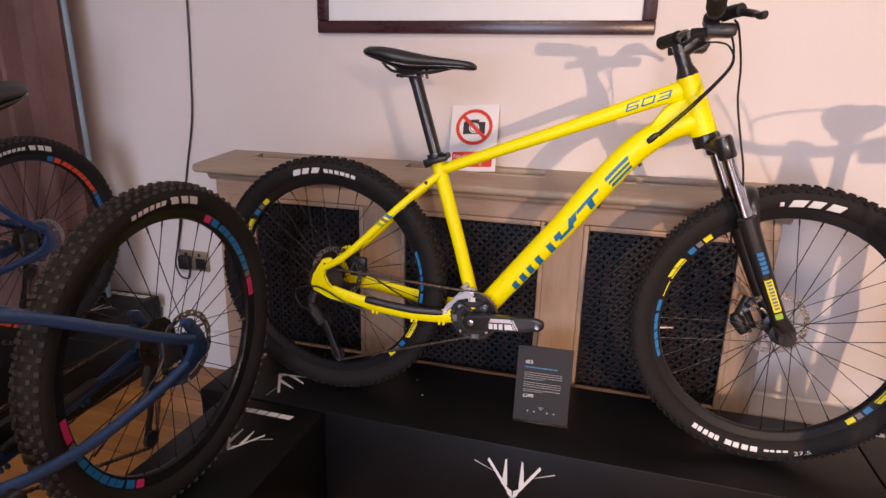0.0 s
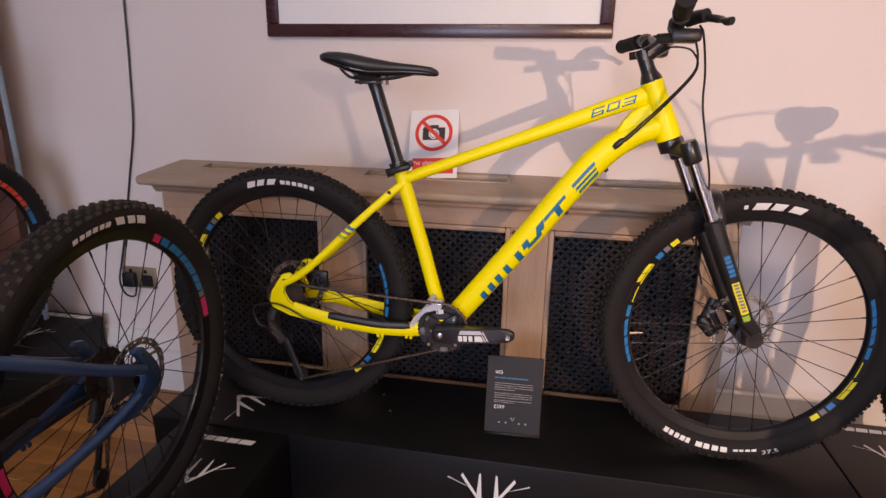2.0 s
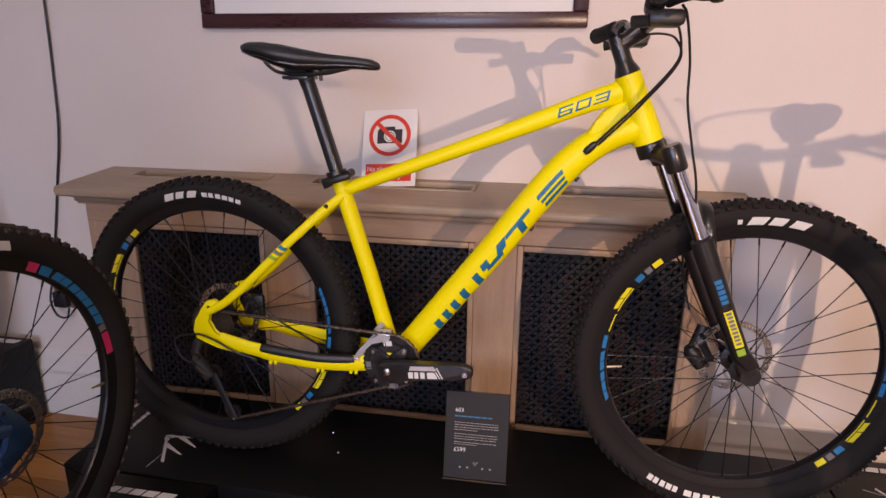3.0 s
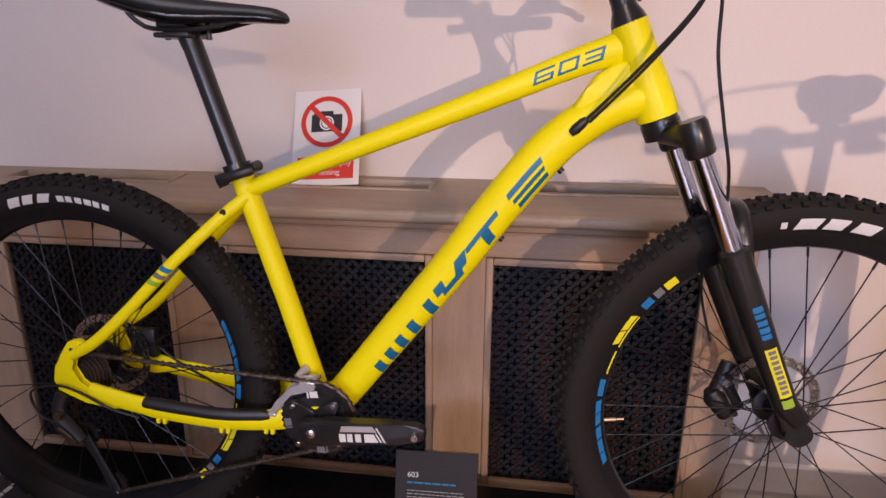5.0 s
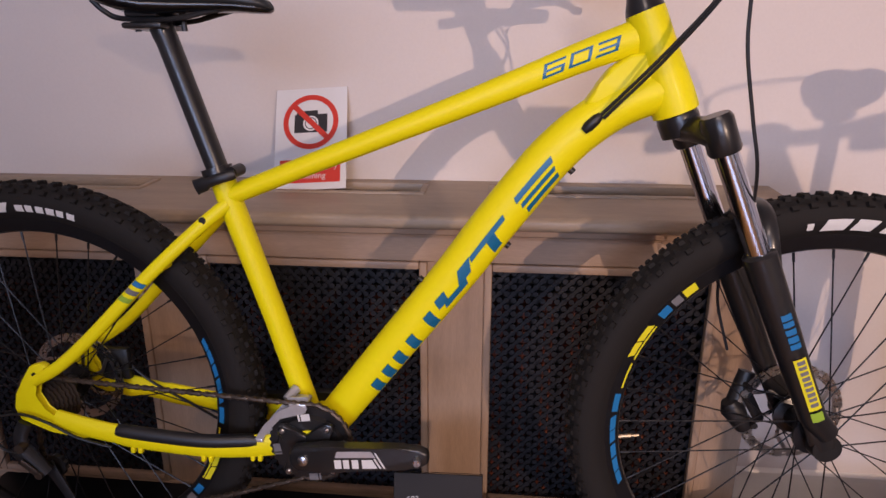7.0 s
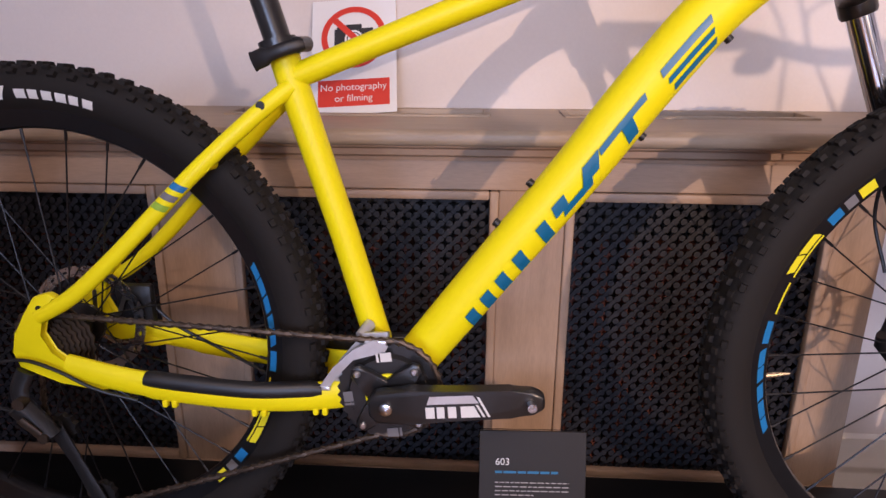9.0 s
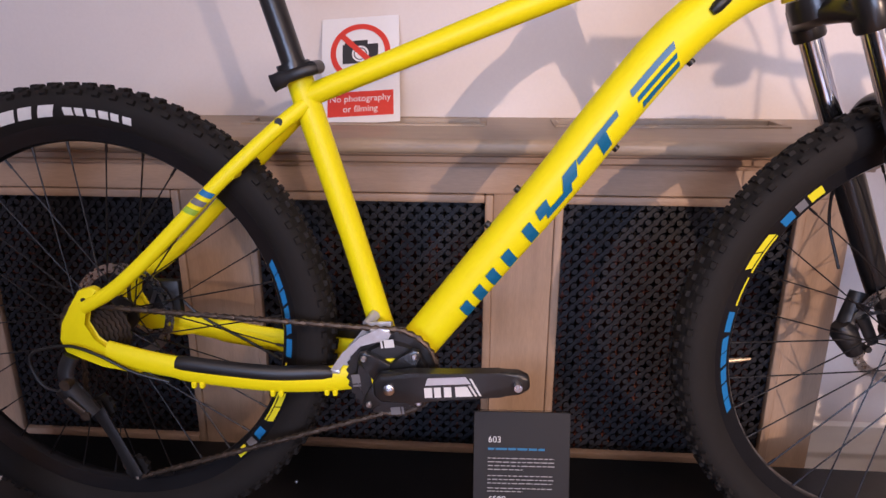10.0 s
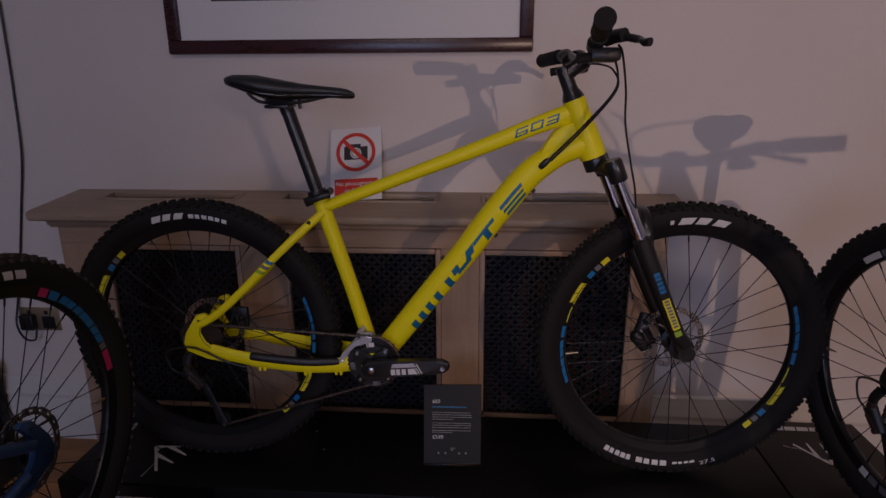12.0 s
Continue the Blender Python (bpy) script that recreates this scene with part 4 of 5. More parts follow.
    for nm, mt, lo, hi in (("saddle", sm, -0.30, 1.0), ("shell", SHELL, -1.0, -0.18)):
        b = bmesh.new()
        rings = []
        for x, hw, zt, dip, th in secs:
            x, zt = x * 0.985, zt + 0.009 * min(1.0, max(0.0, (-x - 0.03) / 0.12))
            ring = []
            for k in range(20):
                a = 2 * math.pi * k / 20
                c, s = math.cos(a), math.sin(a)
                if nm == "shell":
                    hw2, z = hw * 0.93, zt - th * 0.72 + (th * 0.30) * s
                else:
                    hw2, z = hw, zt - th * 0.42 + th * 0.42 * (abs(s) ** 0.7) * (1 if s > 0 else -0.75) - (dip if abs(c) < 0.3 and s > 0 else 0)
                ring.append(b.verts.new((x, hw2 * (abs(c) ** 0.75) * (1 if c > 0 else -1), z)))
            rings.append(ring)
        for p, q in zip(rings, rings[1:]):
            for k in range(20):
                b.faces.new((p[k], p[(k + 1) % 20], q[(k + 1) % 20], q[k]))
        b.faces.new(rings[0])
        b.faces.new(rings[-1])
        if nm == "saddle":
            seat = part("saddle", b, sm, bike, sharp=70)
            seat.matrix_basis = Matrix.LocRotScale((-0.017 + seat_move[0], 0, 0.048 + seat_move[1]), None, Vector((1.10, 1.04, 1.0)))
        else:
            part("shell", b, mt, seat, "glossy black shell", sharp=70)
    for s in (-1, 1):
        b = bmesh.new()
        sweep(b, spline([(-0.212, s * 0.034, 0.908), (-0.200, s * 0.030, 0.894), (-0.182, s * 0.023, 0.885), (-0.120, s * 0.022, 0.884), (-0.075, s * 0.016, 0.893), (-0.035, s * 0.010, 0.902)], 5), 0.0036, 8)
        part("rail", b, BLACKP, seat)
    b = bmesh.new()
    box(b, -0.182, -0.130, -0.029, 0.029, 0.872, 0.880, 0.003)
    box(b, -0.176, -0.134, -0.030, 0.030, 0.887, 0.894, 0.003)
    for x in (-0.186, -0.124):
        sweep(b, [(x + 0.010, 0, 0.870), (x + 0.008, 0, 0.896)], 0.004, 8)
    part("rail_clamp", b, SATIN_BLACK, seat)
    # wheels
    words_front = [(96.5, 74.5, 0.300, 0.3165, 3, -1.5), (238.5, 252.5, 0.3190, 0.3065, 5), (254.5, 269.5, 0.3190, 0.3065, 4), (99.8, 97.8, 0.303, 0.313, 1)]
    words_front.append((271.5, 282.0, 0.3150, 0.3095, 4))
    words_rear = [(108, 92, 0.304, 0.3195, 3, -1.5), (90.0, 72, 0.3055, 0.316, 6)]
    turn_m = Matrix.Translation((HX, 0, HZ)) @ Matrix.Rotation(radians(steer), 4, Vector((-ADX, 0, -ADZ))) @ Matrix.Translation((-HX, 0, -HZ))
    wheel(bike, "rear_wheel", -0.428, 0.353, 4.0, False, words_rear, rim_marks(rear_base, accent, accent_2, not flagship), tread)
    fw = wheel(bike, "front_wheel", 0.759, 0.356, 0.0, True, words_front, rim_marks(front_base, accent, accent_2, not flagship), tread)
    fw.matrix_basis = turn_m @ fw.matrix_basis
    # fork
    b = bmesh.new()
    for s in (-1, 1):
        low = [on_fork(0.300, 0.029, s * 0.063), on_fork(0.304, 0.029, s * 0.063), on_fork(0.40, 0.032, s * 0.063), on_fork(0.50, 0.035, s * 0.063), on_fork(0.555, 0.038, s * 0.062), on_fork(0.588, 0.050, s * 0.060)]
        sweep(b, low, [0.0175, 0.0215, 0.0205, 0.0185, 0.0180, 0.0165], 18)
        sweep(b, [(0.759, s * 0.048, 0.356), (0.759, s * 0.066, 0.356)], [0.021, 0.020], 20, up=(0, 0, 1))
        sweep(b, [on_fork(0.560, 0.040, s * 0.060), (0.759, s * 0.058, 0.356)], [(0.010, 0.017), (0.010, 0.019)], 14)
    arch = spline([on_fork(0.330, 0.040, -0.063), on_fork(0.288, 0.050, -0.056), on_fork(0.262, 0.060, -0.034), on_fork(0.256, 0.063, 0), on_fork(0.262, 0.060, 0.034), on_fork(0.288, 0.050, 0.056), on_fork(0.330, 0.040, 0.063)], 4)
    sweep(b, arch, (0.012, 0.0075), 12, up=(1, 0, 0.4))
    fork = part("fork", b, fork_lower, bike)
    fork.matrix_basis = turn_m
    for s in (-1, 1):
        b = bmesh.new()
        sweep(b, [on_fork(0.150, 0.024, s * 0.063), on_fork(0.31, 0.029, s * 0.063)], 0.0152, 28)
        part("stanchion", b, CHROME, fork, "chromed fork stanchion", sharp=60)
    b = bmesh.new()
    sweep(b, [on_fork(0.103), on_fork(0.110), on_fork(0.130)], [0.026, 0.0275, 0.0265], 24)
    sweep(b, spline([on_fork(0.138, 0.024, -0.063), on_fork(0.130, 0.016, -0.042), on_fork(0.126, 0.007, 0), on_fork(0.130, 0.016, 0.042), on_fork(0.138, 0.024, 0.063)], 5), (0.021, 0.0165), 16, up=(1, 0, 0.4))
    for s in (-1, 1):
        sweep(b, [on_fork(0.112, 0.024, s * 0.063), on_fork(0.118, 0.024, s * 0.063), on_fork(0.158, 0.024, s * 0.063), on_fork(0.162, 0.024, s * 0.063)], [0.0175, 0.0205, 0.0205, 0.0185], 20)
    part("crown", b, SATIN_BLACK, fork)
    leg = [on_fork(0.30, 0.029, -0.063), on_fork(0.45, 0.0335, -0.063), on_fork(0.59, 0.038, -0.063)]
    surf = tube_surface(leg, 0.0208, 0.0215, -1)
    b = bmesh.new()
    blocks(b, surf, 0.085, 0.140, -0.006, 0.008, 5)
    part("model_decal", b, D_CYAN, fork, "blue block decal")
    b = bmesh.new()
    sheet(b, [slanted(0.152, 0.232, -0.008, 0.009)], surf, 8, 3)
    yd = part("maker_decal", b, D_YEL, fork, "yellow block decal")
    b = bmesh.new()
    surf2 = tube_surface(leg, 0.0213, 0.0220, -1)
    blocks(b, surf2, 0.155, 0.229, -0.0045, 0.006, 9, fill=0.7)
    part("maker_letters", b, D_GREY, fork, "dark letter-like blocks on the yellow decal")
    b = bmesh.new()
    sheet(b, [slanted(0.236, 0.250, -0.008, 0.008)], surf, 2, 3)
    part("lime_square", b, D_GREEN, fork)
    b = bmesh.new()
    sweep(b, [on_fork(0.535, 0.008, 0.060), on_fork(0.575, -0.022, 0.052)], [(0.011, 0.013), (0.014, 0.018)], 12)
    sweep(b, [on_fork(0.566, -0.036, 0.046), on_fork(0.580, -0.034, 0.046), on_fork(0.618, -0.026, 0.046)], [(0.012, 0.012), (0.018, 0.019), (0.013, 0.013)], 12)
    sweep(b, [on_fork(0.560, -0.010, 0.034), on_fork(0.606, -0.004, 0.034)], [(0.006, 0.009), (0.005, 0.008)], 10)
    for t, w in ((0.548, -0.004), (0.612, -0.014)):
        sweep(b, [on_fork(t, w, 0.030), on_fork(t, w, 0.066)], 0.0050, 10, up=(0, 0, 1))
    part("brake_caliper", b, BLACKP, fork, "black disc brake caliper")
    # stem and bars
    b = bmesh.new()
    sweep(b, [on_axis(0.0), on_axis(-0.008), on_axis(-0.022), on_axis(-0.030), on_axis(-0.075)], [0.0250, 0.0235, 0.0175, 0.0165, 0.0165], 24)
    sweep(b, [on_axis(-0.055, -0.006), on_axis(-0.062, 0.020), on_axis(-0.070, 0.050)], [(0.0165, 0.019), (0.015, 0.016), (0.019, 0.019)], 16)
    stem = part("stem", b, SATIN_BLACK, bike)
    low_bar = Matrix.Translation((ADX * bar_drop, 0, ADZ * bar_drop))
    stem.matrix_basis = turn_m @ low_bar
    bx, bz = on_axis(-0.070, 0.052).x, on_axis(-0.070, 0.052).z
    half = [(bx, 0, bz), (bx, 0.05, bz), (bx - 0.003, 0.09, bz + 0.006), (bx - 0.009, 0.15, bz + 0.022), (bx - 0.018, 0.20, bz + 0.027), (bx - 0.044, 0.345, bz + 0.034)]
    path = [(x, -y, z) for x, y, z in half[:0:-1]] + half
    b = bmesh.new()
    sweep(b, spline(path, 5), 0.0118, 14, up=(1, 0, 0))
    bar = part("handlebar", b, SATIN_BLACK, bike)
    bar.matrix_basis = turn_m @ low_bar @ Matrix.Translation((bx, 0, bz)) @ Matrix.Rotation(radians(bar_roll), 4, "X") @ Matrix.Translation((-bx, 0, -bz))
    for s in (-1, 1):
        b = bmesh.new()
        g0, g1 = Vector((bx - 0.022, s * 0.222, bz + 0.0275)), Vector((bx - 0.045, s * 0.348, bz + 0.0302))
        ribs, rads = [], []
        for k in range(25):
            ribs.append(g0.lerp(g1, k / 24))
            rads.append(0.0185 if k in (0, 24) else 0.0165 + 0.0011 * (k % 2))
        sweep(b, ribs, rads, 16, up=(1, 0, 0))
        part("grip", b, RUBBER, bar, "ribbed black rubber grip")
        b = bmesh.new()
        sweep(b, [(bx - 0.012, s * 0.170, bz + 0.025), (bx - 0.015, s * 0.186, bz + 0.026)], 0.0165, 16, up=(1, 0, 0))
        sweep(b, spline([(bx + 0.004, s * 0.150, bz + 0.022), (bx + 0.018, s * 0.166, bz + 0.026), (bx + 0.030, s * 0.190, bz + 0.026)], 4), (0.012, 0.013), 12)
        lev = part("brake_lever", b, BLACKP, bar)
        b = bmesh.new()
        sweep(b, spline([(bx + 0.028, s * 0.184, bz + 0.024), (bx + 0.040, s * 0.200, bz + 0.019), (bx + 0.050, s * 0.226, bz + 0.012), (bx + 0.044, s * 0.262, bz + 0.004), (bx + 0.050, s * 0.282, bz + 0.002)], 4), (0.0055, 0.0075), 10)
        part("lever_blade", b, BLACKP, lev)
        b = bmesh.new()
        box(b, bx - 0.025, bx + 0.035, s * 0.142 - 0.022, s * 0.142 + 0.022, bz - 0.018, bz + 0.008, 0.008)
        sweep(b, [(bx - 0.012, s * 0.135, bz + 0.01), (bx - 0.014, s * 0.150, bz + 0.018)], 0.0165, 14, up=(1, 0, 0))
        sweep(b, [(bx - 0.020, s * 0.150, bz - 0.010), (bx - 0.050, s * 0.165, bz - 0.014)], (0.006, 0.010), 10)
        part("shifter", b, BLACKP, bar)
    # cables
    sp = tube_surface(down, 0.0266, 0.0300, -1)
    p0 = sp(0.647, 0.003)
    for pts in ([(bx + 0.01, -0.135, bz + 0.012), (bx + 0.036, -0.110, bz + 0.004), (0.552, -0.088, 0.985), (0.545, -0.078, 0.950), (0.490, -0.054, 0.880), (p0.x + 0.002, p0.y - 0.002, p0.z + 0.003)],
                [(bx - 0.01, 0.10, bz - 0.008), (bx + 0.030, 0.00, bz - 0.010), (0.546, -0.074, 0.996), (0.552, -0.080, 0.958), (0.500, -0.054, 0.884), (p0.x + 0.006, p0.y - 0.001, p0.z - 0.001)],
                [(bx + 0.034, -0.165, bz + 0.022), (bx + 0.046, -0.150, bz + 0.006), (0.566, -0.105, 0.960), (0.572, -0.098, 0.890), (0.590, -0.094, 0.810), (0.606, -0.088, 0.745), (0.622, -0.040, 0.665), (0.624, 0.030, 0.615), (0.640, 0.075, 0.525), (0.660, 0.062, 0.445)]):
        b = bmesh.new()
        sweep(b, spline(pts, 8), 0.0023, 8)
        part("cable", b, BLACKP, bike)
    b = bmesh.new()
    sweep(b, spline([(-0.300, -0.076, 0.296), (-0.350, -0.080, 0.312), (-0.400, -0.081, 0.338), (-0.445, -0.080, 0.348), (-0.500, -0.078, 0.330), (-0.490, -0.078, 0.285), (-0.455, -0.078, 0.272)], 6), 0.0023, 8)
    part("cable", b, BLACKP, bike)
    b = bmesh.new()
    sweep(b, spline([(-0.16, 0.048, 0.262), (-0.23, 0.052, 0.300), (-0.31, 0.058, 0.340), (-0.35, 0.056, 0.380)], 6), 0.0023, 8)
    part("cable", b, BLACKP, bike)
    b = bmesh.new()
    box(b, -0.392, -0.338, 0.046, 0.062, 0.345, 0.405, 0.006)
    part("rear_caliper", b, BLACKP, bike, "black rear disc brake caliper")
    # drivetrain
    b = bmesh.new()
    ring = []
    for k in range(72):
        a = 2 * math.pi * k / 72
        r = 0.0655 + (0.0022 if k % 2 else -0.0015)
        ring.append((r * math.cos(a), 0.305 + r * math.sin(a)))
    prism(b, ring, -0.0515, -0.0475)
    sweep(b, [(0, -0.046, 0.305), (0, -0.058, 0.305)], [0.056, 0.050], 40, up=(0, 0, 1))
    cs = part("crankset", b, SATIN_BLACK, bike)
    cs.location = (0.016, 0, 0.001)
    ca = radians(crank)
    for s, a, yy in ((-1, ca, -0.083), (1, ca + math.pi, 0.083)):
        b = bmesh.new()
        ends = [(-0.022, -0.010), (-0.012, -0.021), (0.030, -0.0225), (0.080, -0.0195), (0.150, -0.0180), (0.176, -0.0165), (0.190, -0.008)]
        edge = ends + [(u, -v) for u, v in ends[::-1]]
        prism(b, [(u * math.cos(a) - v * math.sin(a), 0.305 + u * math.sin(a) + v * math.cos(a)) for u, v in edge], yy - 0.0085, yy + 0.0085)
        bmesh.ops.bevel(b, geom=b.edges[:], offset=0.0045, segments=3, affect="EDGES", profile=0.5)
        arm = part("crank_arm", b, SATIN_BLACK, cs)
        b = bmesh.new()
        q = 0.174
        sweep(b, [(q * math.cos(a), yy + s * 0.006, 0.305 + q * math.sin(a)), (q * math.cos(a), yy + s * 0.0190, 0.305 + q * math.sin(a))], 0.0056, 16, up=(0, 0, 1))
        part("pedal_hole", b, STEEL, arm, "bright pedal thread")
        if s < 0:
            surf = lambda u, v: (u * math.cos(ca) - v * math.sin(ca), -0.0922, 0.305 + u * math.sin(ca) + v * math.cos(ca))
            b = bmesh.new()
            sheet(b, [((0.050, 0.0040), (0.112, 0.0040), (0.105, 0.0145), (0.054, 0.0145))], surf, 4, 3)
            part("grey_decal", b, ALLOY, arm, "silver decal")
            b = bmesh.new()
            blocks(b, surf, 0.048, 0.088, -0.0145, 0.0005, 3)
            sheet(b, [((0.090, -0.0145), (0.113, -0.0145), (0.106, 0.0005), (0.090, 0.0005)), ((0.116, -0.0145), (0.119, -0.0145), (0.111, 0.0020), (0.108, 0.0020)), ((0.122, -0.0145), (0.125, -0.0145), (0.113, 0.0120), (0.110, 0.0120))], surf, 3, 3)
            part("white_decal", b, PRINT, arm, "white block decal")
    for k in range(4):
        a = ca + math.pi / 4 + k * math.pi / 2
        b = bmesh.new()
        web = [(0.012, -0.020), (0.036, -0.013), (0.055, -0.009), (0.060, 0.0), (0.055, 0.009), (0.036, 0.013), (0.012, 0.020)]
        prism(b, [(u * math.cos(a) - v * math.sin(a), 0.305 + u * math.sin(a) + v * math.cos(a)) for u, v in web], -0.0680, -0.0580)
        bmesh.ops.bevel(b, geom=b.edges[:], offset=0.003, segments=2, affect="EDGES", profile=0.5)
        part("spider_arm", b, SATIN_BLACK, cs)
        b = bmesh.new()
        lathe(b, [(0.0, -0.0715), (0.0030, -0.0715), (0.0046, -0.0700), (0.0046, -0.062), (0, -0.062)], 14, 0.050 * math.cos(a), 0.305 + 0.050 * math.sin(a))
        part("chainring_bolt", b, STEEL, cs, "bright chainring bolt")
        b = bmesh.new()
        a2 = ca + k * math.pi / 2 + 0.05
        sheet(b, [((-0.010, 0.046), (0.004, 0.046), (0.004, 0.058), (-0.010, 0.058)), ((0.006, 0.046), (0.009, 0.046), (0.009, 0.058), (0.006, 0.058))], lambda u, v: (v * math.cos(a2) - u * math.sin(a2), -0.0592, 0.305 + v * math.sin(a2) + u * math.cos(a2)), 1, 1)
        part("ring_decal", b, PRINT if k == 1 else D_GREY, cs)
    b = bmesh.new()
    lathe(b, [(0.0, -0.0965), (0.005, -0.0965), (0.008, -0.095), (0.008, -0.088), (0, -0.088)], 16, 0, 0.305)
    part("crank_bolt", b, STEEL, cs, "bright crank bolt")
    b = bmesh.new()
    lathe(b, [(0.030, -0.0480), (0.030, -0.0605), (0.022, -0.0615), (0.022, -0.0480)], 28, 0, 0.305, closed=True)
    part("ring_inset", b, paint if flagship else SATIN_BLACK, cs)
    for k, (r, y) in enumerate(((0.054, -0.034), (0.050, -0.0375), (0.046, -0.041), (0.041, -0.0445), (0.036, -0.048), (0.031, -0.0515), (0.026, -0.055))):
        pts = []
        for q in range(44):
            a = 2 * math.pi * q / 44
            rq = r + (0.002 if q % 2 else -0.001)
            pts.append((-0.428 + rq * math.cos(a), 0.353 + rq * math.sin(a)))
        b = bmesh.new()
        prism(b, pts, y - 0.0009, y + 0.0009)
        part("sprocket", b, CHAIN, bike, "dark steel sprocket")
    # chain: a closed run of links round ring, sprocket and derailleur
    run = [Vector((0.013 + 0.066 * math.cos(radians(q)), -0.0495, 0.310 + 0.066 * math.sin(radians(q)))) for q in range(-98, 99, 14)]
    run += [Vector((-0.428 + 0.042 * math.cos(radians(q)), -0.0445, 0.353 + 0.042 * math.sin(radians(q)))) for q in range(84, 251, 18)]
    run += [Vector((-0.450, -0.046, 0.265)), Vector((-0.446, -0.046, 0.240)), Vector((-0.424, -0.046, 0.214)), Vector((-0.414, -0.046, 0.175)), Vector((-0.405, -0.047, 0.130)), Vector((-0.388, -0.047, 0.112))]
    run.append(run[0])
    dist = [0.0]
    for p, q in zip(run, run[1:]):
        dist.append(dist[-1] + (q - p).length)
    links = int(dist[-1] / 0.0127)
    b = bmesh.new()
    i = 0
    for k in range(links):
        at = dist[-1] * k / links
        while dist[i + 1] < at:
            i += 1
        d = (run[i + 1] - run[i]).normalized()
        p = run[i] + d * (at - dist[i])
        w = 0.0044 if k % 2 else 0.0026
        sweep(b, [p - d * 0.0100, p - d * 0.0062, p, p + d * 0.0062, p + d * 0.0100], [(w, 0.0018), (w, 0.0052), (w, 0.0030), (w, 0.0052), (w, 0.0018)], 8)
    part("chain", b, CHAIN, bike, "oily steel chain", sharp=30)
    # derailleurs
    b = bmesh.new()
    sweep(b, spline([(-0.442, -0.074, 0.330), (-0.452, -0.078, 0.305), (-0.448, -0.080, 0.280)], 4), (0.006, 0.012), 12)
    sweep(b, [(-0.454, -0.080, 0.285), (-0.424, -0.074, 0.238)], [(0.013, 0.017), (0.011, 0.015)], 12)
    sweep(b, [(-0.430, -0.062, 0.250), (-0.408, -0.058, 0.190), (-0.384, -0.056, 0.122)], [(0.003, 0.012), (0.003, 0.009), (0.003, 0.011)], 10)
    rd = part("rear_derailleur", b, BLACKP, bike)
    for (px, pz), r in (((-0.428, 0.234), 0.019), ((-0.388, 0.132), 0.019)):
        b = bmesh.new()
        pts = [(px + (r + (0.002 if q % 2 else -0.001)) * math.cos(math.pi * q / 11), pz + (r + (0.002 if q % 2 else -0.001)) * math.sin(math.pi * q / 11)) for q in range(22)]
        prism(b, pts, -0.0500, -0.0425)
        part("jockey_wheel", b, BLACKP, rd)
    b = bmesh.new()
    sweep(b, [(-0.446, -0.092, 0.292), (-0.446, -0.080, 0.292)], 0.008, 14, up=(0, 0, 1))
    sweep(b, [(-0.426, -0.088, 0.242), (-0.426, -0.074, 0.242)], 0.007, 14, up=(0, 0, 1))
    sweep(b, [(-0.446, -0.0935, 0.272), (-0.428, -0.0885, 0.248)], (0.002, 0.006), 10)
    part("link_plate", b, CHAIN, rd, "dark steel link plate and bolts")
    b = bmesh.new()
    prism(b, [(0.002, 0.366), (-0.016, 0.373), (-0.042, 0.360), (-0.068, 0.335), (-0.086, 0.308), (-0.076, 0.305), (-0.060, 0.326), (-0.042, 0.346), (-0.002, 0.358)], -0.0560, -0.0535)
    prism(b, [(0.000, 0.380), (-0.030, 0.378), (-0.062, 0.340), (-0.080, 0.306), (-0.066, 0.306), (-0.030, 0.350), (0.000, 0.362)], -0.0450, -0.0430)
    box(b, -0.028, 0.000, -0.0545, -0.022, 0.364, 0.372, 0.002)
    box(b, -0.084, -0.072, -0.0575, -0.045, 0.303, 0.309, 0.002)
    sweep(b, [(-0.026, -0.020, 0.380), (-0.036, -0.040, 0.372)], [(0.008, 0.008), (0.006, 0.006)], 10)
    fd = part("front_derailleur", b, ALLOY, bike, "silver front derailleur")
    fd.location = (0.013, 0, 0.005)
    return bike


bicycle(pose(0.0, 1.817, P_TOP), "satin yellow hardtail mountain bike with blue graphics on a black plinth", YELLOW, D_YEL, D_CYAN, SATIN_BLACK, TREAD_M, steer=3.5, bar_roll=-2.5)
bicycle(pose(-0.550, 0.862, P_TOP, 0, 0, -90), "navy blue hardtail mountain bike with cyan and pink rim graphics", NAVY, D_PINK, D_CYAN, SATIN_BLACK, TREAD_DUSTY, rear_base=120, flagship=False, crank=175, low_stays=True, seat_move=(0.14, -0.09))
bicycle(pose(-1.53, 1.382, P_TOP, 0, 0, -90), "navy blue hardtail mountain bike with orange rim graphics before the curtain", NAVY, D_CYAN, D_RED, SATIN_BLACK, TREAD_DUSTY, rear_base=110, flagship=False, crank=20)
bicycle(pose(1.2945, 1.238, P_TOP, 0, 0, -80), "black hardtail mountain bike standing square to the wall", SATIN_BLACK, PRINT, D_GREY, SATIN_BLACK, TREAD_M, rear_base=75, flagship=False, crank=-150, seat_move=(0.02, -0.04), bar_drop=0.10)

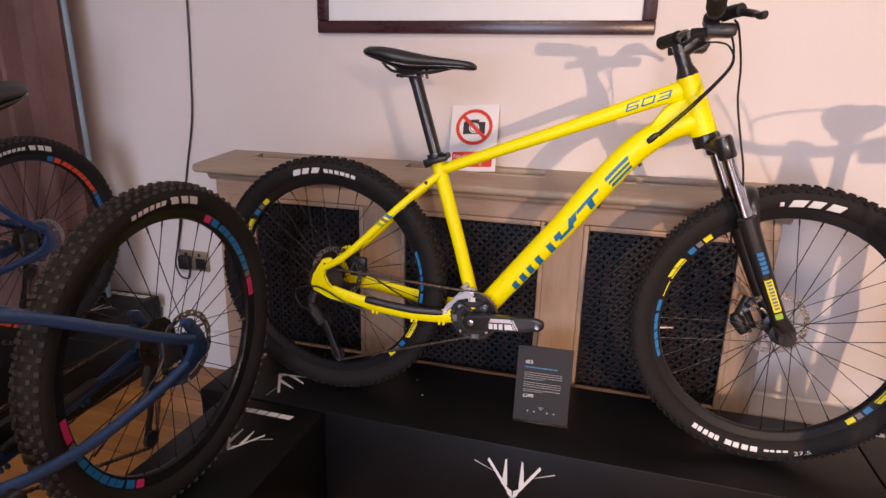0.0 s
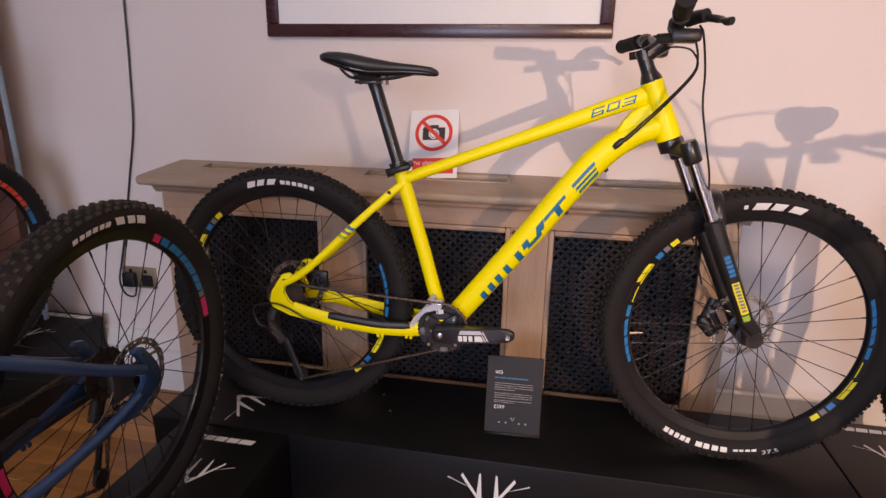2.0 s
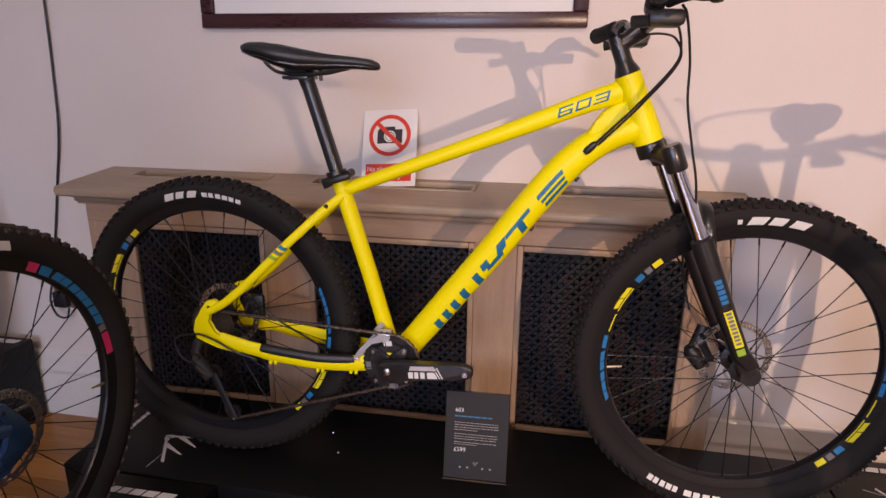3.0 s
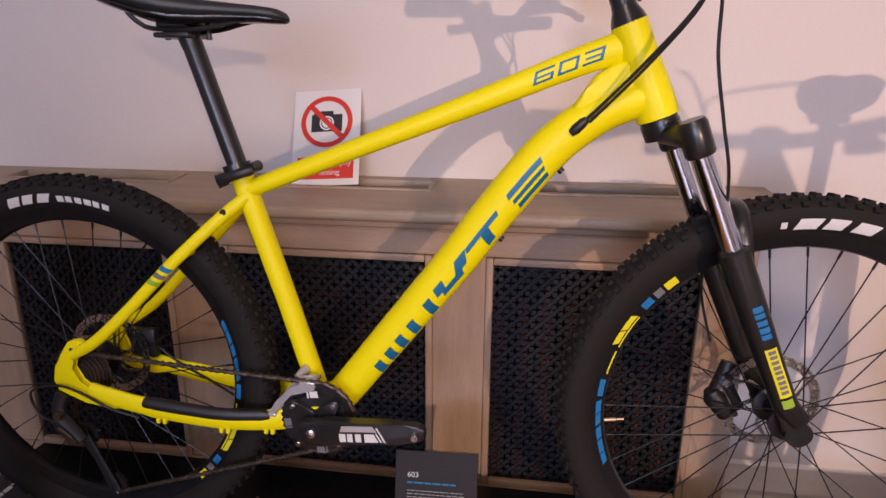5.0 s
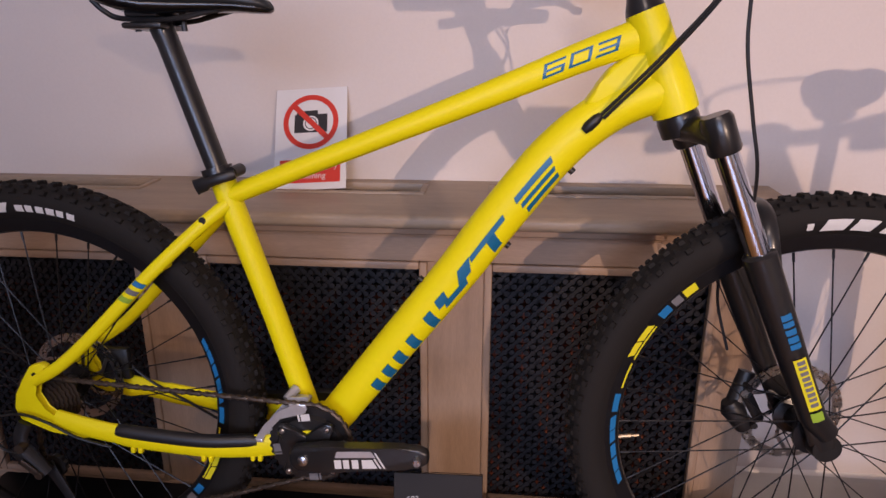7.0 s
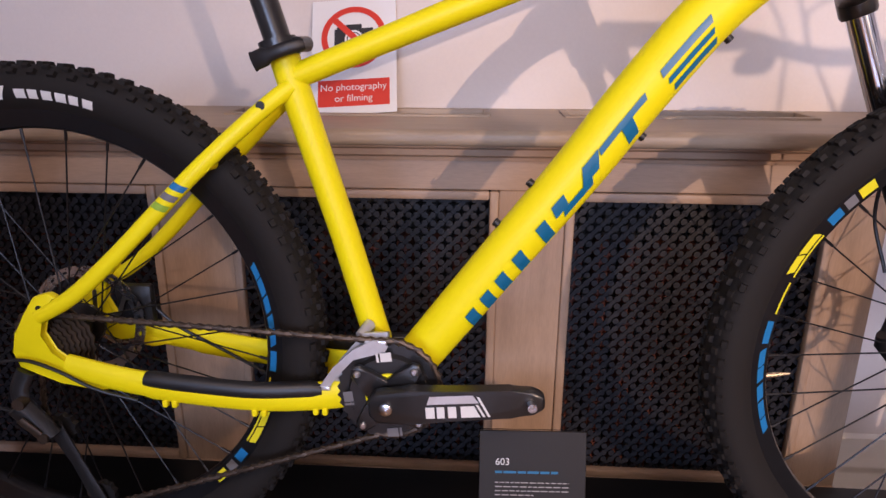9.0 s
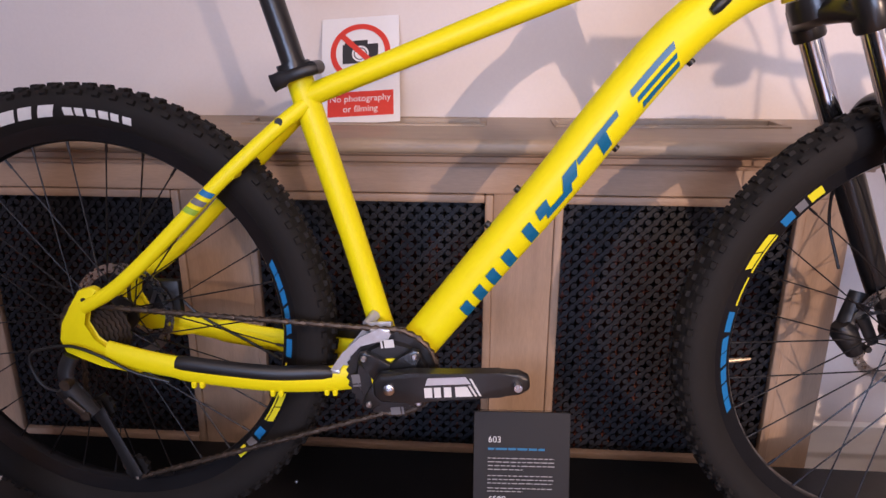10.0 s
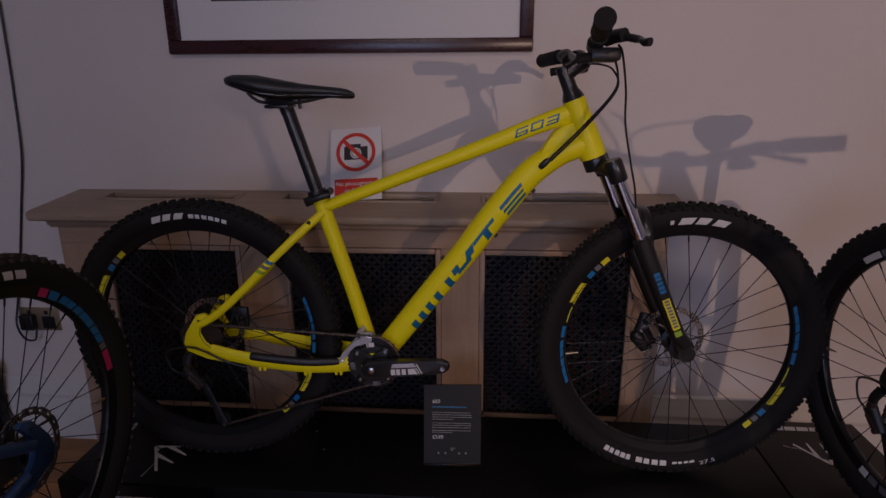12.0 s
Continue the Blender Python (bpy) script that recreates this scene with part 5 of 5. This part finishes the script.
# ---- floorboards, last ----
rb = random.Random(7)
floor_ob = bpy.data.objects["floor"]
b = bmesh.new()
box(b, 0, 1.2, 0, 0.088, 0, 0.012, 0.0015, 1)
BOARD_M = mesh_of("floorboard", b, FLOORB)
row = 0
y = -0.2
while y < WALL_Y:
    x = ROOM[0] - 1.2 * ((row * 0.37) % 1.0)
    while x < ROOM[1]:
        x0, x1 = max(x, ROOM[0]), min(x + 1.2, ROOM[1])
        if x1 - x0 > 0.02:
            o = child("floorboard", BOARD_M, floor_ob)
            o.matrix_basis = Matrix.Translation((x0, y, -0.012)) @ Matrix.Diagonal(((x1 - x0) / 1.2, 1, 1, 1))
        x += 1.202
    y += 0.0895
    row += 1
b = bmesh.new()
box(b, ROOM[0], ROOM[1], ROOM[2], -0.202, -0.012, -0.001)
tagged(part("floor_rest", b, FLOORB, floor_ob), kind="stuff")
